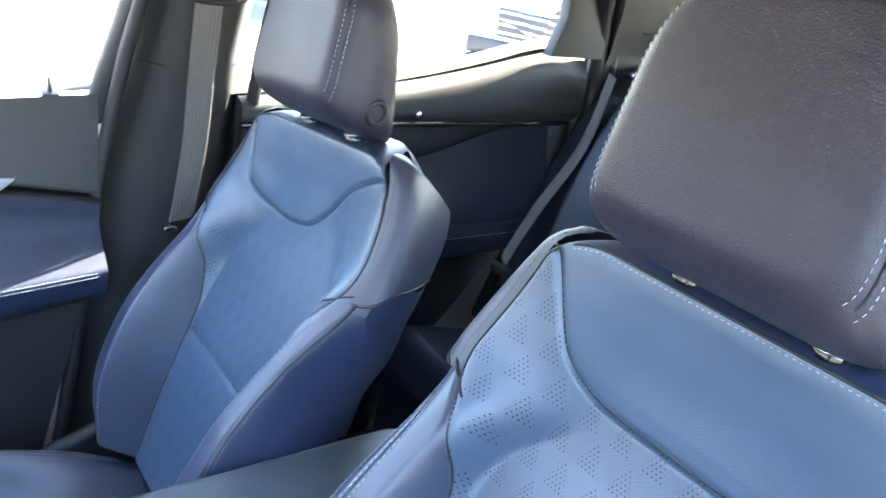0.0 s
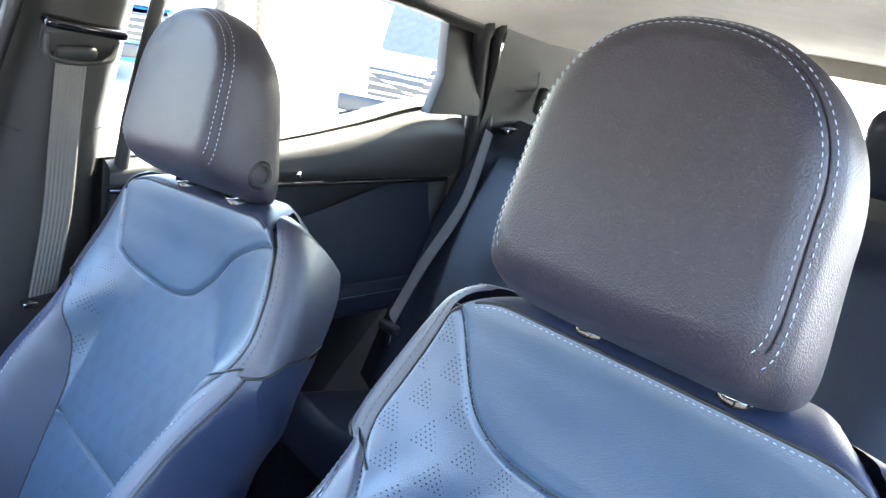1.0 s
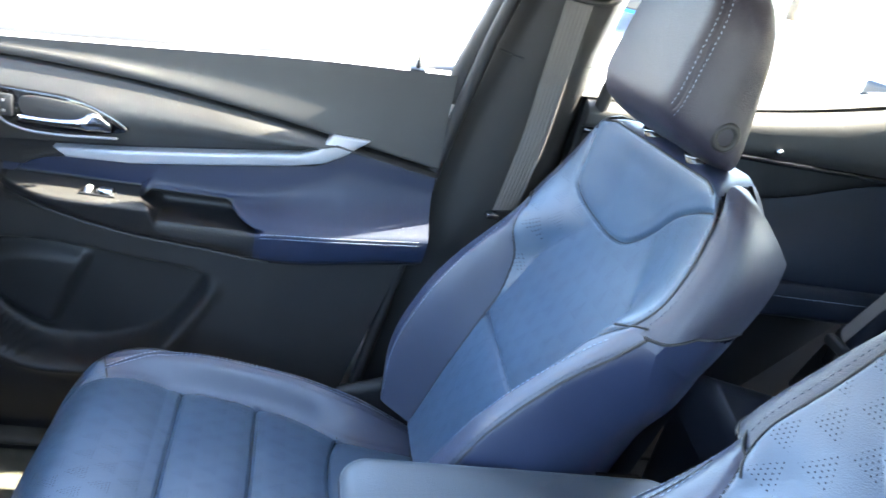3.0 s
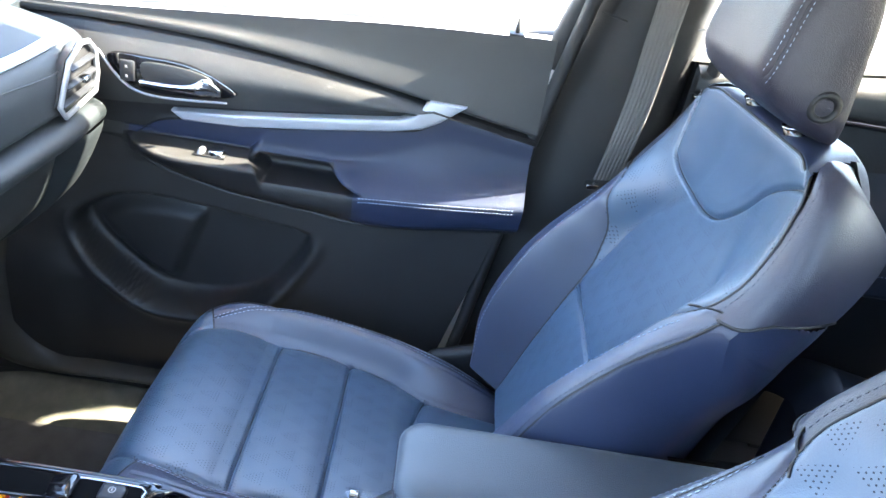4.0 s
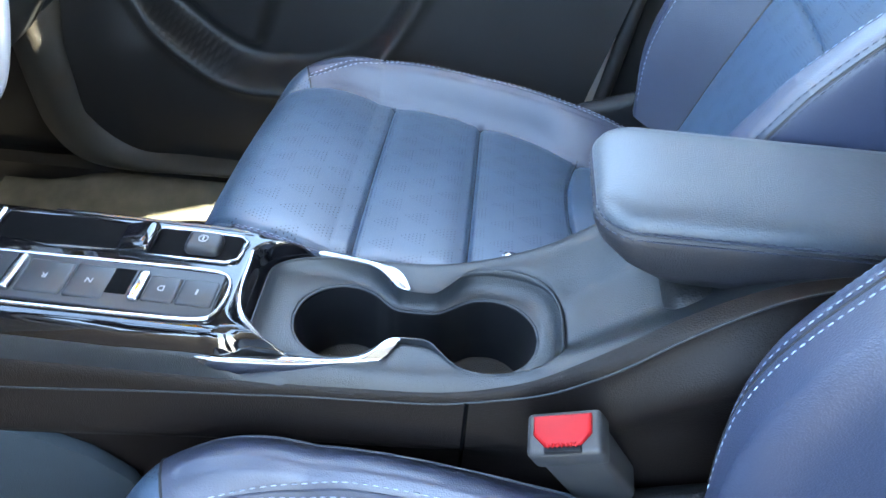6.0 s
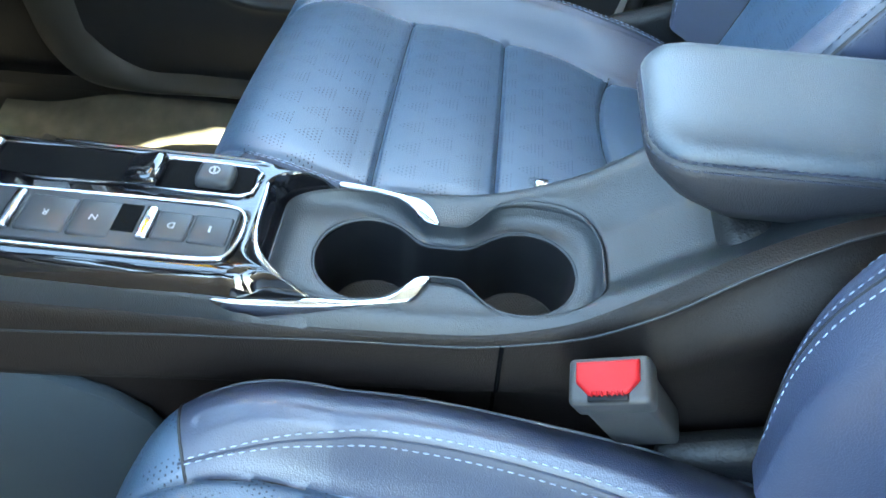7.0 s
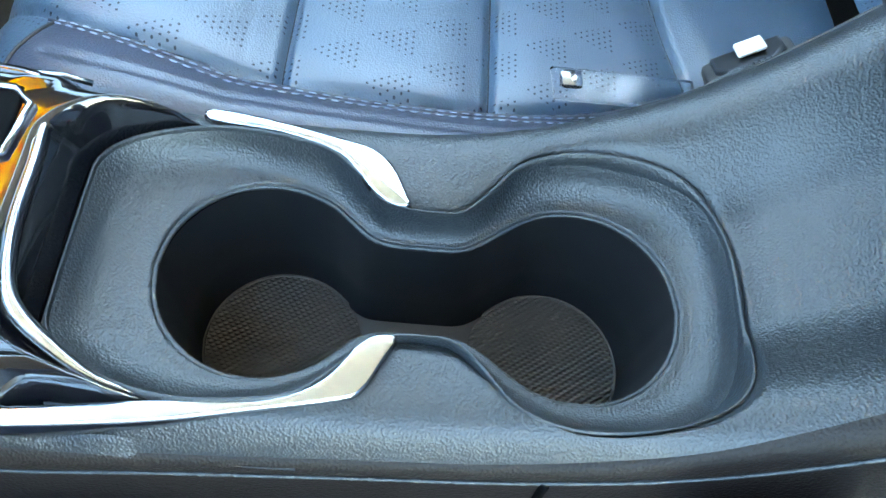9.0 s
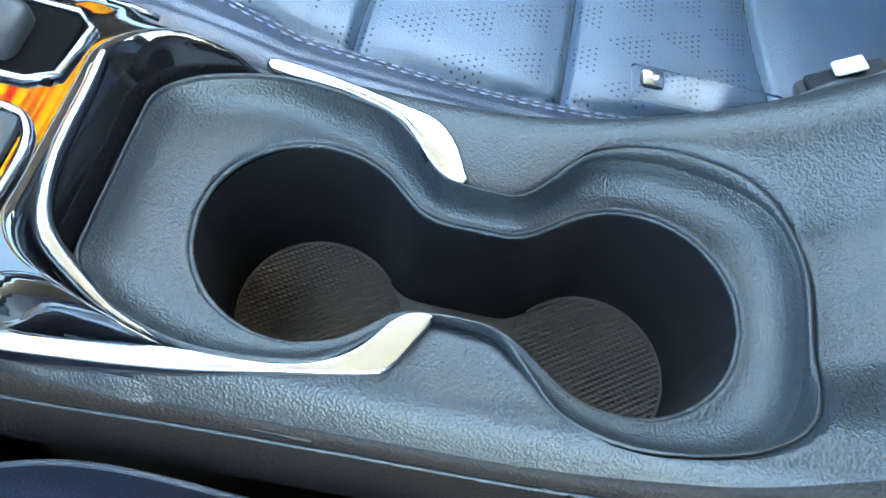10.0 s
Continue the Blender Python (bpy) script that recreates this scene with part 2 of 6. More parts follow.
def rounded_box(size, bevel=0.01, segments=3, at=(0, 0, 0), turn=(0, 0, 0)):
    bm = bmesh.new()
    bmesh.ops.create_cube(bm, size=1.0)
    bmesh.ops.scale(bm, vec=size, verts=bm.verts)
    if bevel:
        bmesh.ops.bevel(bm, geom=list(bm.edges), offset=bevel, segments=segments, profile=0.5, affect='EDGES', clamp_overlap=True)
    bmesh.ops.transform(bm, matrix=pose(*at, *turn), verts=bm.verts)
    return bm


def prism(outline, axis, lo, hi, bevel=0.0, segments=2):
    """A plate: a flat outline of two coordinates, thick along axis (0 x, 1 y, 2 z) from lo to hi, with the edges rounded."""
    bm = bmesh.new()

    def place(p, d):
        q = [p[0], p[1]]
        q.insert(axis, d)
        return q
    a = [bm.verts.new(place(p, lo)) for p in outline]
    b = [bm.verts.new(place(p, hi)) for p in outline]
    bm.faces.new(a)
    bm.faces.new(b)
    n = len(outline)
    for i in range(n):
        bm.faces.new((a[i], a[(i + 1) % n], b[(i + 1) % n], b[i]))
    bmesh.ops.recalc_face_normals(bm, faces=bm.faces)
    if bevel:
        rim = [e for e in bm.edges if (e.verts[0] in a and e.verts[1] in a) or (e.verts[0] in b and e.verts[1] in b)]
        bmesh.ops.bevel(bm, geom=rim, offset=bevel, segments=segments, profile=0.5, affect='EDGES', clamp_overlap=True)
    return bm


def grid_faces(rows, cols):
    return [(i * cols + j, i * cols + j + 1, (i + 1) * cols + j + 1, (i + 1) * cols + j) for i in range(rows - 1) for j in range(cols - 1)]


def split_grid(rows, cols, place, region, spec, parent, uvs=None):
    """One surface over a grid, cut into the panels that region() names; spec: name -> (part name, material, label)."""
    verts = [place(i, j) for i in range(rows) for j in range(cols)]
    groups = {}
    for f in grid_faces(rows, cols):
        i, j = divmod(f[0], cols)
        groups.setdefault(region(i, j), []).append(f)
    for key, faces in groups.items():
        if key not in spec:
            continue
        used = sorted({v for f in faces for v in f})
        index = {v: k for k, v in enumerate(used)}
        nm, mat, label = spec[key]
        mesh_part(nm, [verts[v] for v in used], [tuple(index[v] for v in f) for f in faces], mat, parent, label,
                  uv=[uvs(v // cols, v % cols) for v in used] if uvs else None)


# ---- seats ----
RECLINE = radians(25)
BACK_W = [(0, .222), (.05, .252), (.12, .268), (.2, .264), (.3, .254), (.42, .243), (.5, .241), (.55, .229), (.585, .207), (.61, .182), (.63, .150)]
BACK_INSERT = [(0, .136), (.1, .144), (.2, .152), (.3, .163), (.36, .175), (.40, .192), (.43, .210), (.46, .216), (.5, .209), (.55, .196), (.585, .184), (.605, .160), (.63, .12)]
BACK_HOLLOW = [(0, .132), (.1, .138), (.2, .146), (.3, .153), (.38, .146), (.45, .090), (.52, .060), (.63, .05)]
BACK_BOLSTER = [(0, .055), (.08, .086), (.2, .092), (.28, .084), (.36, .066), (.43, .050), (.5, .034), (.56, .018), (.63, 0)]
BACK_MIDDLE = [(0, 0), (.2, .010), (.4, .004), (.47, .008), (.52, .020), (.56, .036), (.6, .050), (.63, .044)]
TOP_V = .63


def groove(d, width=0.0035, depth=0.0045):
    return -depth * math.exp(-(d / width) ** 2)


BIB = {1: [(-.20, .590), (-.175, .575), (-.088, .537), (-.046, .498), (-.015, .476), (.015, .468), (.047, .466), (.09, .468), (.125, .474), (.15, .485), (.164, .500), (.172, .530), (.180, .575), (.186, .61)],
       -1: [(-.188, .61), (-.177, .580), (-.162, .545), (-.150, .520), (-.137, .500), (-.106, .480), (-.06, .474), (.06, .474), (.106, .480), (.137, .500), (.150, .520), (.162, .545), (.177, .580), (.188, .61)]}


def bib_edge(u, side):
    """Height of the lower edge of the shield-shaped shoulder panel at a distance u from the middle."""
    return lerp_table(BIB[side], u)


def back_profile(u, v, side=1):
    """How far the seat back's front stands out at (u, v)."""
    w, ins, bol = lerp_table(BACK_W, v), lerp_table(BACK_INSERT, v), lerp_table(BACK_BOLSTER, v)
    hollow = lerp_table(BACK_HOLLOW, v)
    a = abs(u)
    n = lerp_table(BACK_MIDDLE, v) - .006 * (a / ins) ** 2 * max(1 - v / .45, 0)
    wing = min(max((v - .36) / .12, 0), 1)
    wing = wing * wing * (3 - 2 * wing)
    if a > hollow:
        k = (a - hollow) / (w - hollow)
        rise = min(k / (.38 + .52 * wing), 1)
        n += bol * rise * rise * (3 - 2 * rise)
        start = .5 + .40 * wing
        if k > start:
            n -= (.032 - .008 * wing) * ((k - start) / (1 - start)) ** 2.4
    if v > .594:
        n -= .045 * ((v - .594) / .036) ** 1.7
    n += groove(a - ins, .0026, .0045)
    if a < ins:
        n += groove(v - split_height(u), .0024, .0045) - .002 * math.exp(-((v - split_height(u)) / .014) ** 2) if v < .4 else 0
        if v > .4:
            edge = bib_edge(u, side)
            slope = (bib_edge(u + .002, side) - bib_edge(u - .002, side)) / .004
            away = (v - edge) / math.sqrt(1 + slope * slope)
            n += groove(away, .0024, .006) + .002 * min(max(away / .02, 0), 1)
    elif v < .42:
        n += groove((a - ins) - (w - ins) * .68, .0025, .0035 * min(max((.415 - v) / .03, 0), 1))
    return n


def split_height(u):
    """Height of the seam between the lumbar insert and the upper insert."""
    return .222 + .10 * max(u, -.04)


def seam_height(a):
    """Height of the seam between side bolster and shoulder wing."""
    return .412 + .70 * max(a - .19, 0)


def seat_frames(xc, y0, z0, side, lean=0.0):
    """Points of a seat: u towards its door, v up the back, n out of the back."""
    s, c = math.sin(RECLINE), math.cos(RECLINE)

    def back(u, v, n):
        return Vector((xc + side * u, y0 - v * s + n * c, z0 + v * c + n * s - lean * u))
    return back


CUSH_W = [(-.30, .19), (-.2, .22), (-.05, .238), (.1, .244), (.18, .240), (.235, .218), (.262, .185), (.275, .16)]
CUSH_INSERT = [(-.30, .105), (-.2, .112), (-.157, .126), (-.11, .150), (-.046, .166), (.05, .174), (.15, .171), (.22, .154), (.275, .12)]


def front_seam(a):
    """Where the cushion's side bolster ends and the front panel takes over."""
    return .192 + .35 * max(a - .165, 0)


def cushion_height(u, y, inner=1.0):
    w, ins = lerp_table(CUSH_W, y), lerp_table(CUSH_INSERT, y)
    a = abs(u)
    z = .0 + .13 * (y + .28) if y < .1 else .0494 + .02 * math.sin((y - .1) / .16 * math.pi)
    bol = lerp_table([(-.3, .02), (-.2, .045), (0, .05), (.1, .042), (.18, .02), (.24, .0)], y) * (inner if u < 0 else 1)
    if a > ins:
        k = (a - ins) / (w - ins)
        rise = min(k / .5, 1)
        z += bol * rise * rise * (3 - 2 * rise)
        if k > .5:
            z -= .03 * ((k - .5) / .5) ** 2.2
        z += groove((a - ins) - (w - ins) * .45, .002, .002) if y < .19 else 0
    else:
        z += .006 * max(1 - (a / ins) ** 2, 0)
        for q in (.078, -.042, -.157 - .02 * (a / ins) ** 2):
            z += groove(y - q, .0026, .0065) - .0050 * math.exp(-((y - q) / .018) ** 2)
    z += groove(a - ins, .0026, .0050) - .003 * math.exp(-((a - ins) / .012) ** 2)
    if y > .2:
        z -= .06 * ((y - .2) / .065) ** 2.5
    return z


def build_seat(name, label, xc, y0, z0, side, lean=0.0, shift=(0, 0, 0), head_shift=(0, 0, 0), push=0.0, inner=1.0, head_low=0.0, pale=False, crest=0.0, inner_rise=1.0):
    root = thing(name, label, "car seat", group="front seats", at=(xc, y0, z0))
    back = seat_frames(0, 0, 0, side, lean)
    # seat back, front skin
    rows, half = 270, 92
    vs = [TOP_V * i / (rows - 1) for i in range(rows)]
    us = [j / half for j in range(-half, half + 1)]
    cols = len(us)

    def drop(t, v):
        """The shoulders fall away from the middle of the top edge."""
        return v - .035 * max(abs(t) - .66, 0) ** 2 / .1156 * (v / TOP_V) ** 5

    def slim(v):
        """How much narrower the side by the console is, low on the back."""
        f = min(max((v - .26) / .16, 0), 1)
        return inner + (1 - inner) * f * f * (3 - 2 * f)

    def on_back(u, v, lift=0.0, dv=0.0):
        n = back_profile(u, v, side)
        w = lerp_table(BACK_W, v)
        q = slim(v)
        if u < 0 and q < 1:
            mid = back_profile(0, v, side)
            n = mid + (n - mid) * (1 + crest * max(1 - v / .3, 0))
            ins = lerp_table(BACK_INSERT, v)
            k = (-u - ins) / (w - ins)
            n -= .040 * max((k - .70) / .30, 0) ** 1.3 * (1 - smooth_step((v - .36) / .07))
        u2 = u * (q if u < 0 else 1)
        if not pale and u2 < -.195:
            u2 = -.195 + (u2 + .195) * (.60 + .40 * smooth_step((v - .30) / .12))
        return back(u2, drop(u / w, v) + dv, n + push * max(1 - v / .42, 0) + lift)

    def place(i, j):
        v = vs[i]
        return on_back(us[j] * lerp_table(BACK_W, v), v)

    def region(i, j):
        v = (vs[i] + vs[i + 1]) / 2
        u = (us[j] + us[j + 1]) / 2 * lerp_table(BACK_W, v)
        a, ins = abs(u), lerp_table(BACK_INSERT, v)
        tag = 'out' if u > 0 else 'in'
        if a < ins:
            if v > .597:
                return 'cap'
            return 'bib' if v > bib_edge(u, side) else ('upper' if v > split_height(u) else 'lower')
        # bolster's outer side takes the darker leather to draw its side-facing shade
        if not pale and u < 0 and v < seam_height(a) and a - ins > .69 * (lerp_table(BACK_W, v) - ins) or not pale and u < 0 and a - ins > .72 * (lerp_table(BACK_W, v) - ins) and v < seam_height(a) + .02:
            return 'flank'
        return ('bolster_' if v < seam_height(a) else 'shoulder_') + tag

    spec = {'cap': ("top_roll", leather_deep, ""), 'bib': ("shoulder_panel", leather, "smooth navy leather shoulder panel"),
            'upper': ("upper_insert", leather_holes, "perforated navy leather insert"),
            'lower': ("lower_insert", leather_holes, "perforated navy leather lumbar insert"),
            'flank': ("bolster_side", leather_deep, "outer side of the bolster, its shade put in as deep navy"), 'bolster_in': ("side_bolster", leather_grey, ""), 'bolster_out': ("side_bolster", leather_grey, "")}
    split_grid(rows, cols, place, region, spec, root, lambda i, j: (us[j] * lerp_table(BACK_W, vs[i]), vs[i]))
    # sides of the back, and the rear shell
    for sg in (1, -1):
        verts, faces, k = [], [], 13
        for i in range(0, rows):
            v = vs[i]
            w = lerp_table(BACK_W, v)
            rim = on_back(sg * w, v)
            n0 = (rim.y * math.cos(RECLINE) + (rim.z + lean * (rim.x * side)) * math.sin(RECLINE))
            w = abs(rim.x)
            for q in range(k):
                t = q / (k - 1)
                bulge = .006 * math.sin(math.pi * t) - .060 * t * t
                verts.append(back(sg * (w + bulge), drop(1, v) - .035 * t * (v / TOP_V) ** 3, n0 + (-.105 - .035 * max(1 - v / .42, 0) + .02 * (v / TOP_V) - n0) * t))
        faces = grid_faces(rows, k)
        rise = lambda q: int((.449 + .048 * q / (k - 1)) / TOP_V * (rows - 1))
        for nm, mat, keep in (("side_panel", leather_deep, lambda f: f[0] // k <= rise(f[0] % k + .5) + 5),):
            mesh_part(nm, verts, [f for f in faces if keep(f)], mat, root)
    # padded shoulders, rounded from the piping to the rear shell
    for sg in (1, -1):
        verts, rings_up, across = [], 34, 29
        for i in range(rings_up):
            r = i / (rings_up - 9)
            for j in range(across):
                t = j / (across - 1)
                low = .424 + .060 * min(t * 2, 1) ** 2 * .45 + .048 * max(t - .35, 0)
                high = .604 - .030 * t * t
                v = low + (high - low) * min(r, 1)
                w, ins = lerp_table(BACK_W, v), lerp_table(BACK_INSERT, v)
                a0, a1, a2 = (sg * ins, back_profile(sg * ins, v, side) + .001), (sg * (w + .034 + .030 * (1 - min(r, 1)) ** 2), .047), (sg * (w - .056), -.086)
                u, n = ((1 - t) ** 2 * p + 2 * t * (1 - t) * q + t * t * k2 for p, q, k2 in zip(a0, a1, a2))
                if r > 1:
                    g = (r - 1) / (8 / (rings_up - 9))
                    c = (1 - math.cos(g * math.pi / 2))
                    m = (sg * (ins - .06), -.02)
                    u, n, v = u + (m[0] - u) * c, n + (m[1] - n) * c, v + .012 * math.sin(g * math.pi / 2)
                verts.append(back(u, v, n))
        mesh_part("shoulder_wing", verts, grid_faces(rings_up, across), leather_shoulder, root)
        tube("side_seam", verts[4:across], .0018, rubber, root)
        stitches("stitching", [verts[i * across + 2] for i in range(1, rings_up - 9)], thread_dark, root, .004, .003, .0006)
    verts = []
    for v in vs[::6] + [vs[-1]]:
        w = lerp_table(BACK_W, v) - .060
        for q in range(9):
            t = q / 4 - 1
            verts.append(back(t * w, drop(t, v) - .035 * (v / TOP_V) ** 3, -.105 - .035 * max(1 - v / .42, 0) + .02 * (v / TOP_V) - .025 * (1 - t * t)))
    mesh_part("rear_shell", verts, grid_faces(len(verts) // 9, 9), black_soft, root)
    verts = []
    top = vs[-1]
    w = lerp_table(BACK_W, top)
    for t in range(7):
        f = t / 6
        for q in range(13):
            u = (q / 6 - 1) * w
            n0 = back_profile(u, top)
            verts.append(back(u * (1 + (.006 * math.sin(math.pi * f) - .060 * f * f) / w), drop(u / w, top) + .010 * math.sin(math.pi * f) * (1 - (u / w) ** 2) - .035 * f, n0 + (-.085 - n0) * f))
    mesh_part("top_panel", verts, grid_faces(7, 13), leather_deep, root)
    # piping and stitching of the back
    for sg in (1, -1):
        def along(k, lo, hi, lift=.0008, steps=46):
            out = []
            for q in range(steps + 1):
                v = lo + (hi - lo) * q / steps
                w, ins = lerp_table(BACK_W, v), lerp_table(BACK_INSERT, v)
                u = ins + (w - ins) * k
                out.append(on_back(sg * u, v, lift))
            return out
        if not pale:
            stitches("stitching", along(.30, .02, .400), thread, root, .0042, .0028, .0005)
        if pale or sg > 0:
            stitches("stitching", along(.97, .0, .42), thread, root, .0042, .0028, .0005)
        stitches("stitching", along(.56 if pale else .645, .02, .395 if pale else .432), thread if pale else thread_dark, root, .0042, .0028, .0005)
        stitches("stitching", along(.70 if pale else .735, .02, .395 if pale else .432), thread if pale else thread_dark, root, .0042, .0028, .0005)
        tube("panel_seam", along(.63 if pale else .69, .02, .40 if pale else .437, -.0002), .0012 if pale else .0018, rubber, root)
        tube("piping", along(.0, .425, .596, .0012), .0016, rubber, root)
    tube("panel_seam", [on_back(u, bib_edge(u, side), .0004) for u in [-.183 + .366 * q / 150 for q in range(151)]], .0015, rubber, root)
    for sg in (1, -1):
        tube("panel_seam", [on_back(sg * a, seam_height(a), .0002) for a in [.190 + .050 * q / 16 for q in range(17)]], .0014, rubber, root)
        tube("panel_seam", [on_back(sg * (lerp_table(BACK_INSERT, v) + .0004), v, .0) for v in [.01 + .405 * q / 90 for q in range(91)]], .0013, rubber, root)
    tube("panel_seam", [on_back(u, split_height(u), -.0030) for u in [-.140 + .284 * q / 60 for q in range(61)]], .0012, rubber, root)
    ins = lerp_table(BACK_INSERT, .596)
    line = [back(-ins + 2 * ins * q / 30, drop(.9 * (q / 15 - 1), .596), back_profile(-ins + 2 * ins * q / 30, .596) + .001) for q in range(31)]
    tube("piping", line, .0016, rubber, root)
    stitches("stitching", [p + Vector((0, .002, -.004)) for p in line], thread, root, .0028, .0032, .00035)
    # headrest: cushion with a stitched front panel, posts, sleeves, release button
    hv, hn, hw, hh, hd = .7190 - head_low / 2, .112, .113, .1045 - head_low / 2, .054
    rest = new("headrest")
    rest.parent = root
    tagged(rest, "grey navy leather headrest on two posts")

    def outline(th):
        cx, cy = math.cos(th), math.sin(th)
        e = .27 if cy < 0 else .88
        u = math.copysign(abs(cx) ** e, cx) * hw
        v = math.copysign(abs(cy) ** (.27 if cy < 0 else .90), cy) * hh
        return u * (1 + .06 * max(-v / hh, 0)), v
    steps = [(q / 20 * .90, 'f') for q in range(21)] + [(.91, 'f'), (.918, 'f'), (.925, 'f'), (.935, 'f'), (.95, 'f'), (.97, 'f'), (.985, 'f'), (1.0, 'f')]

    def ring_at(r, where):
        """Depth and scale of one ring; where: f front, s side, b back."""
        if where == 'f':
            return r, 1 - .09 * r * r - .36 * (max(r - .76, 0) / .24) ** 2 
        if where == 's':
            return 1 + .05 * math.sin(math.pi * r), .55 - 1.25 * r
        return r, -.70 - .30 * (1 - r * r)
    steps += [(q / 10, 's') for q in range(1, 11)] + [(1 - q / 8, 'b') for q in range(1, 9)]
    C = 192

    def head(th, step, lift=0.0):
        u, v = outline(th)
        r, d = ring_at(*step)
        if step[1] == 'f':
            d -= .040 * math.exp(-((r - .918) / .006) ** 2) * smooth_step((math.sin(th) + .70) / .25)
        u, v = u * r, v * r
        thick = 1.0 if d > 0 else 1.75 - 1.40 * (v / hh + 1) / 2
        n = d * hd * thick + .25 * v + lift
        return back(u, hv + v, hn + n) + Vector(head_shift)
    verts = [head(2 * math.pi * j / C, st) for st in steps for j in range(C)]
    faces = [(i * C + j, i * C + (j + 1) % C, (i + 1) * C + (j + 1) % C, (i + 1) * C + j) for i in range(len(steps) - 1) for j in range(C)]
    cutr = 22
    for nm, fs in (("front_panel", [f for f in faces if f[0] // C < cutr]), ("rear_cover", [f for f in faces if f[0] // C >= cutr])):
        used = sorted({v for f in fs for v in f})
        idx = {v: k for k, v in enumerate(used)}
        mesh_part(nm, [verts[v] for v in used], [tuple(idx[v] for v in f) for f in fs], leather_head, rest)
    for st in ((.893, 'f'), (.955, 'f')):
        line = [head(radians(-41 + 262 * q / 190), st, .0008) for q in range(191)]
        stitches("stitching", line, thread, rest, .0034, .0026, .00042)
    for u in (-.062, .062):
        tube("post", [back(u, .575, .0), back(u, .66, .05)], .006, chrome, rest, 12)
        tube("sleeve", [back(u, .598, .026), back(u, .617, .046)], .015, gloss_black, rest, 20)
        tube("sleeve_ring", [back(u + .0155 * math.cos(a), .617 - .0155 * math.sin(a) * .7, .046 + .0155 * math.sin(a) * .7) for a in [2 * math.pi * q / 24 for q in range(24)]], .0016, chrome, rest, 6, True)
    tube("bright_bar", [back(-.05, .604, .014), back(0, .605, .016), back(.05, .604, .014)], .005, black_soft, rest, 8)
    bu, bv, bn = -hw * 1.035, .644, .070

    def disc(r, w, off):
        return back(bu + off, bv + r * math.sin(w), bn + r * math.cos(w))
    tube("button_ring", [disc(.0135, 2 * math.pi * k / 28, -.003) for k in range(28)], .0042, black_soft, rest, 10, True)
    verts = [disc(0, 0, -.0035)] + [disc(.007, 2 * math.pi * k / 24, -.003) for k in range(24)] + [disc(.0105, 2 * math.pi * k / 24, -.0045) for k in range(24)] + [disc(.0115, 2 * math.pi * k / 24, .002) for k in range(24)]
    faces = [(0, 1 + k, 1 + (k + 1) % 24) for k in range(24)]
    for r0 in (1, 25):
        faces += [(r0 + k, r0 + 24 + k, r0 + 24 + (k + 1) % 24, r0 + (k + 1) % 24) for k in range(24)]
    mesh_part("release_button", verts, faces, button_grey, rest)
    # cushion, top skin
    rows = 264
    ys = [-.30 + .575 * i / (rows - 1) for i in range(rows)]
    base = -.045

    def cplace(i, j):
        y = ys[i]
        u = us[j] * lerp_table(CUSH_W, y)
        return Vector((side * u + shift[0], y + .285 + shift[1], base + cushion_height(u, y, inner_rise) - 1.1 * lean * u + shift[2]))

    def cregion(i, j):
        y = (ys[i] + ys[i + 1]) / 2
        u = (us[j] + us[j + 1]) / 2 * lerp_table(CUSH_W, y)
        a, ins = abs(u), lerp_table(CUSH_INSERT, y)
        if a < ins or y > front_seam(a):
            return 'front' if y > .078 else ('middle' if y > -.042 else ('rear' if y > -.157 - .02 * (a / ins) ** 2 else 'tail'))
        return 'bol_out' if u > 0 else 'bol_in'
    spec = {'front': ("cushion_panel", leather_holes, ""), 'middle': ("cushion_panel", leather_holes, ""), 'rear': ("cushion_panel", leather_holes, ""),
            'tail': ("cushion_panel", leather, ""), 'bol_out': ("cushion_bolster", leather_grey, ""), 'bol_in': ("cushion_bolster", leather_grey, "")}
    split_grid(rows, cols, cplace, cregion, spec, root, lambda i, j: (us[j] * lerp_table(CUSH_W, ys[i]), ys[i]))
    def on_cushion(u, y, lift):
        return Vector((side * u + shift[0], y + .285 + shift[1], base + cushion_height(u, y, inner_rise) - 1.1 * lean * u + shift[2] + lift))
    for q in (.078, -.042):
        w = lerp_table(CUSH_INSERT, q)
        tube("panel_seam", [on_cushion(-w + 2 * w * k / 60, q, -.0004) for k in range(61)], .0012, rubber, root)
    tube("panel_seam", [on_cushion(u, -.157 - .02 * (u / .126) ** 2, -.0004) for u in [-.122 + .244 * k / 60 for k in range(61)]], .0012, rubber, root)
    for sg in (1, -1):
        tube("panel_seam", [on_cushion(sg * lerp_table(CUSH_INSERT, y), y, -.0004) for y in [-.28 + .472 * k / 110 for k in range(111)]] + [on_cushion(sg * a, front_seam(a), .0002) for a in [.166 + .060 * k / 12 for k in range(13)]], .0012, rubber, root)
    # cushion skirt
    rim = [cplace(i, cols - 1) for i in range(rows)] + [cplace(rows - 1, j) for j in range(cols - 2, -1, -1)] + [cplace(i, 0) for i in range(rows - 2, -1, -1)]
    verts, k = [], 6
    for p in rim:
        for q in range(k):
            t = q / (k - 1)
            inw = .012 * math.sin(math.pi * t) - .02 * t
            d = Vector((p.x, (p.y - .285) * .9, 0)).normalized()
            verts.append(Vector((p.x, p.y, p.z + (-.17 - p.z) * t)) + d * inw)
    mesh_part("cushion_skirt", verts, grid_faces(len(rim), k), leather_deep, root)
    tube("piping", [p + Vector((0, 0, .001)) for p in rim], .0016, piping_grey, root)
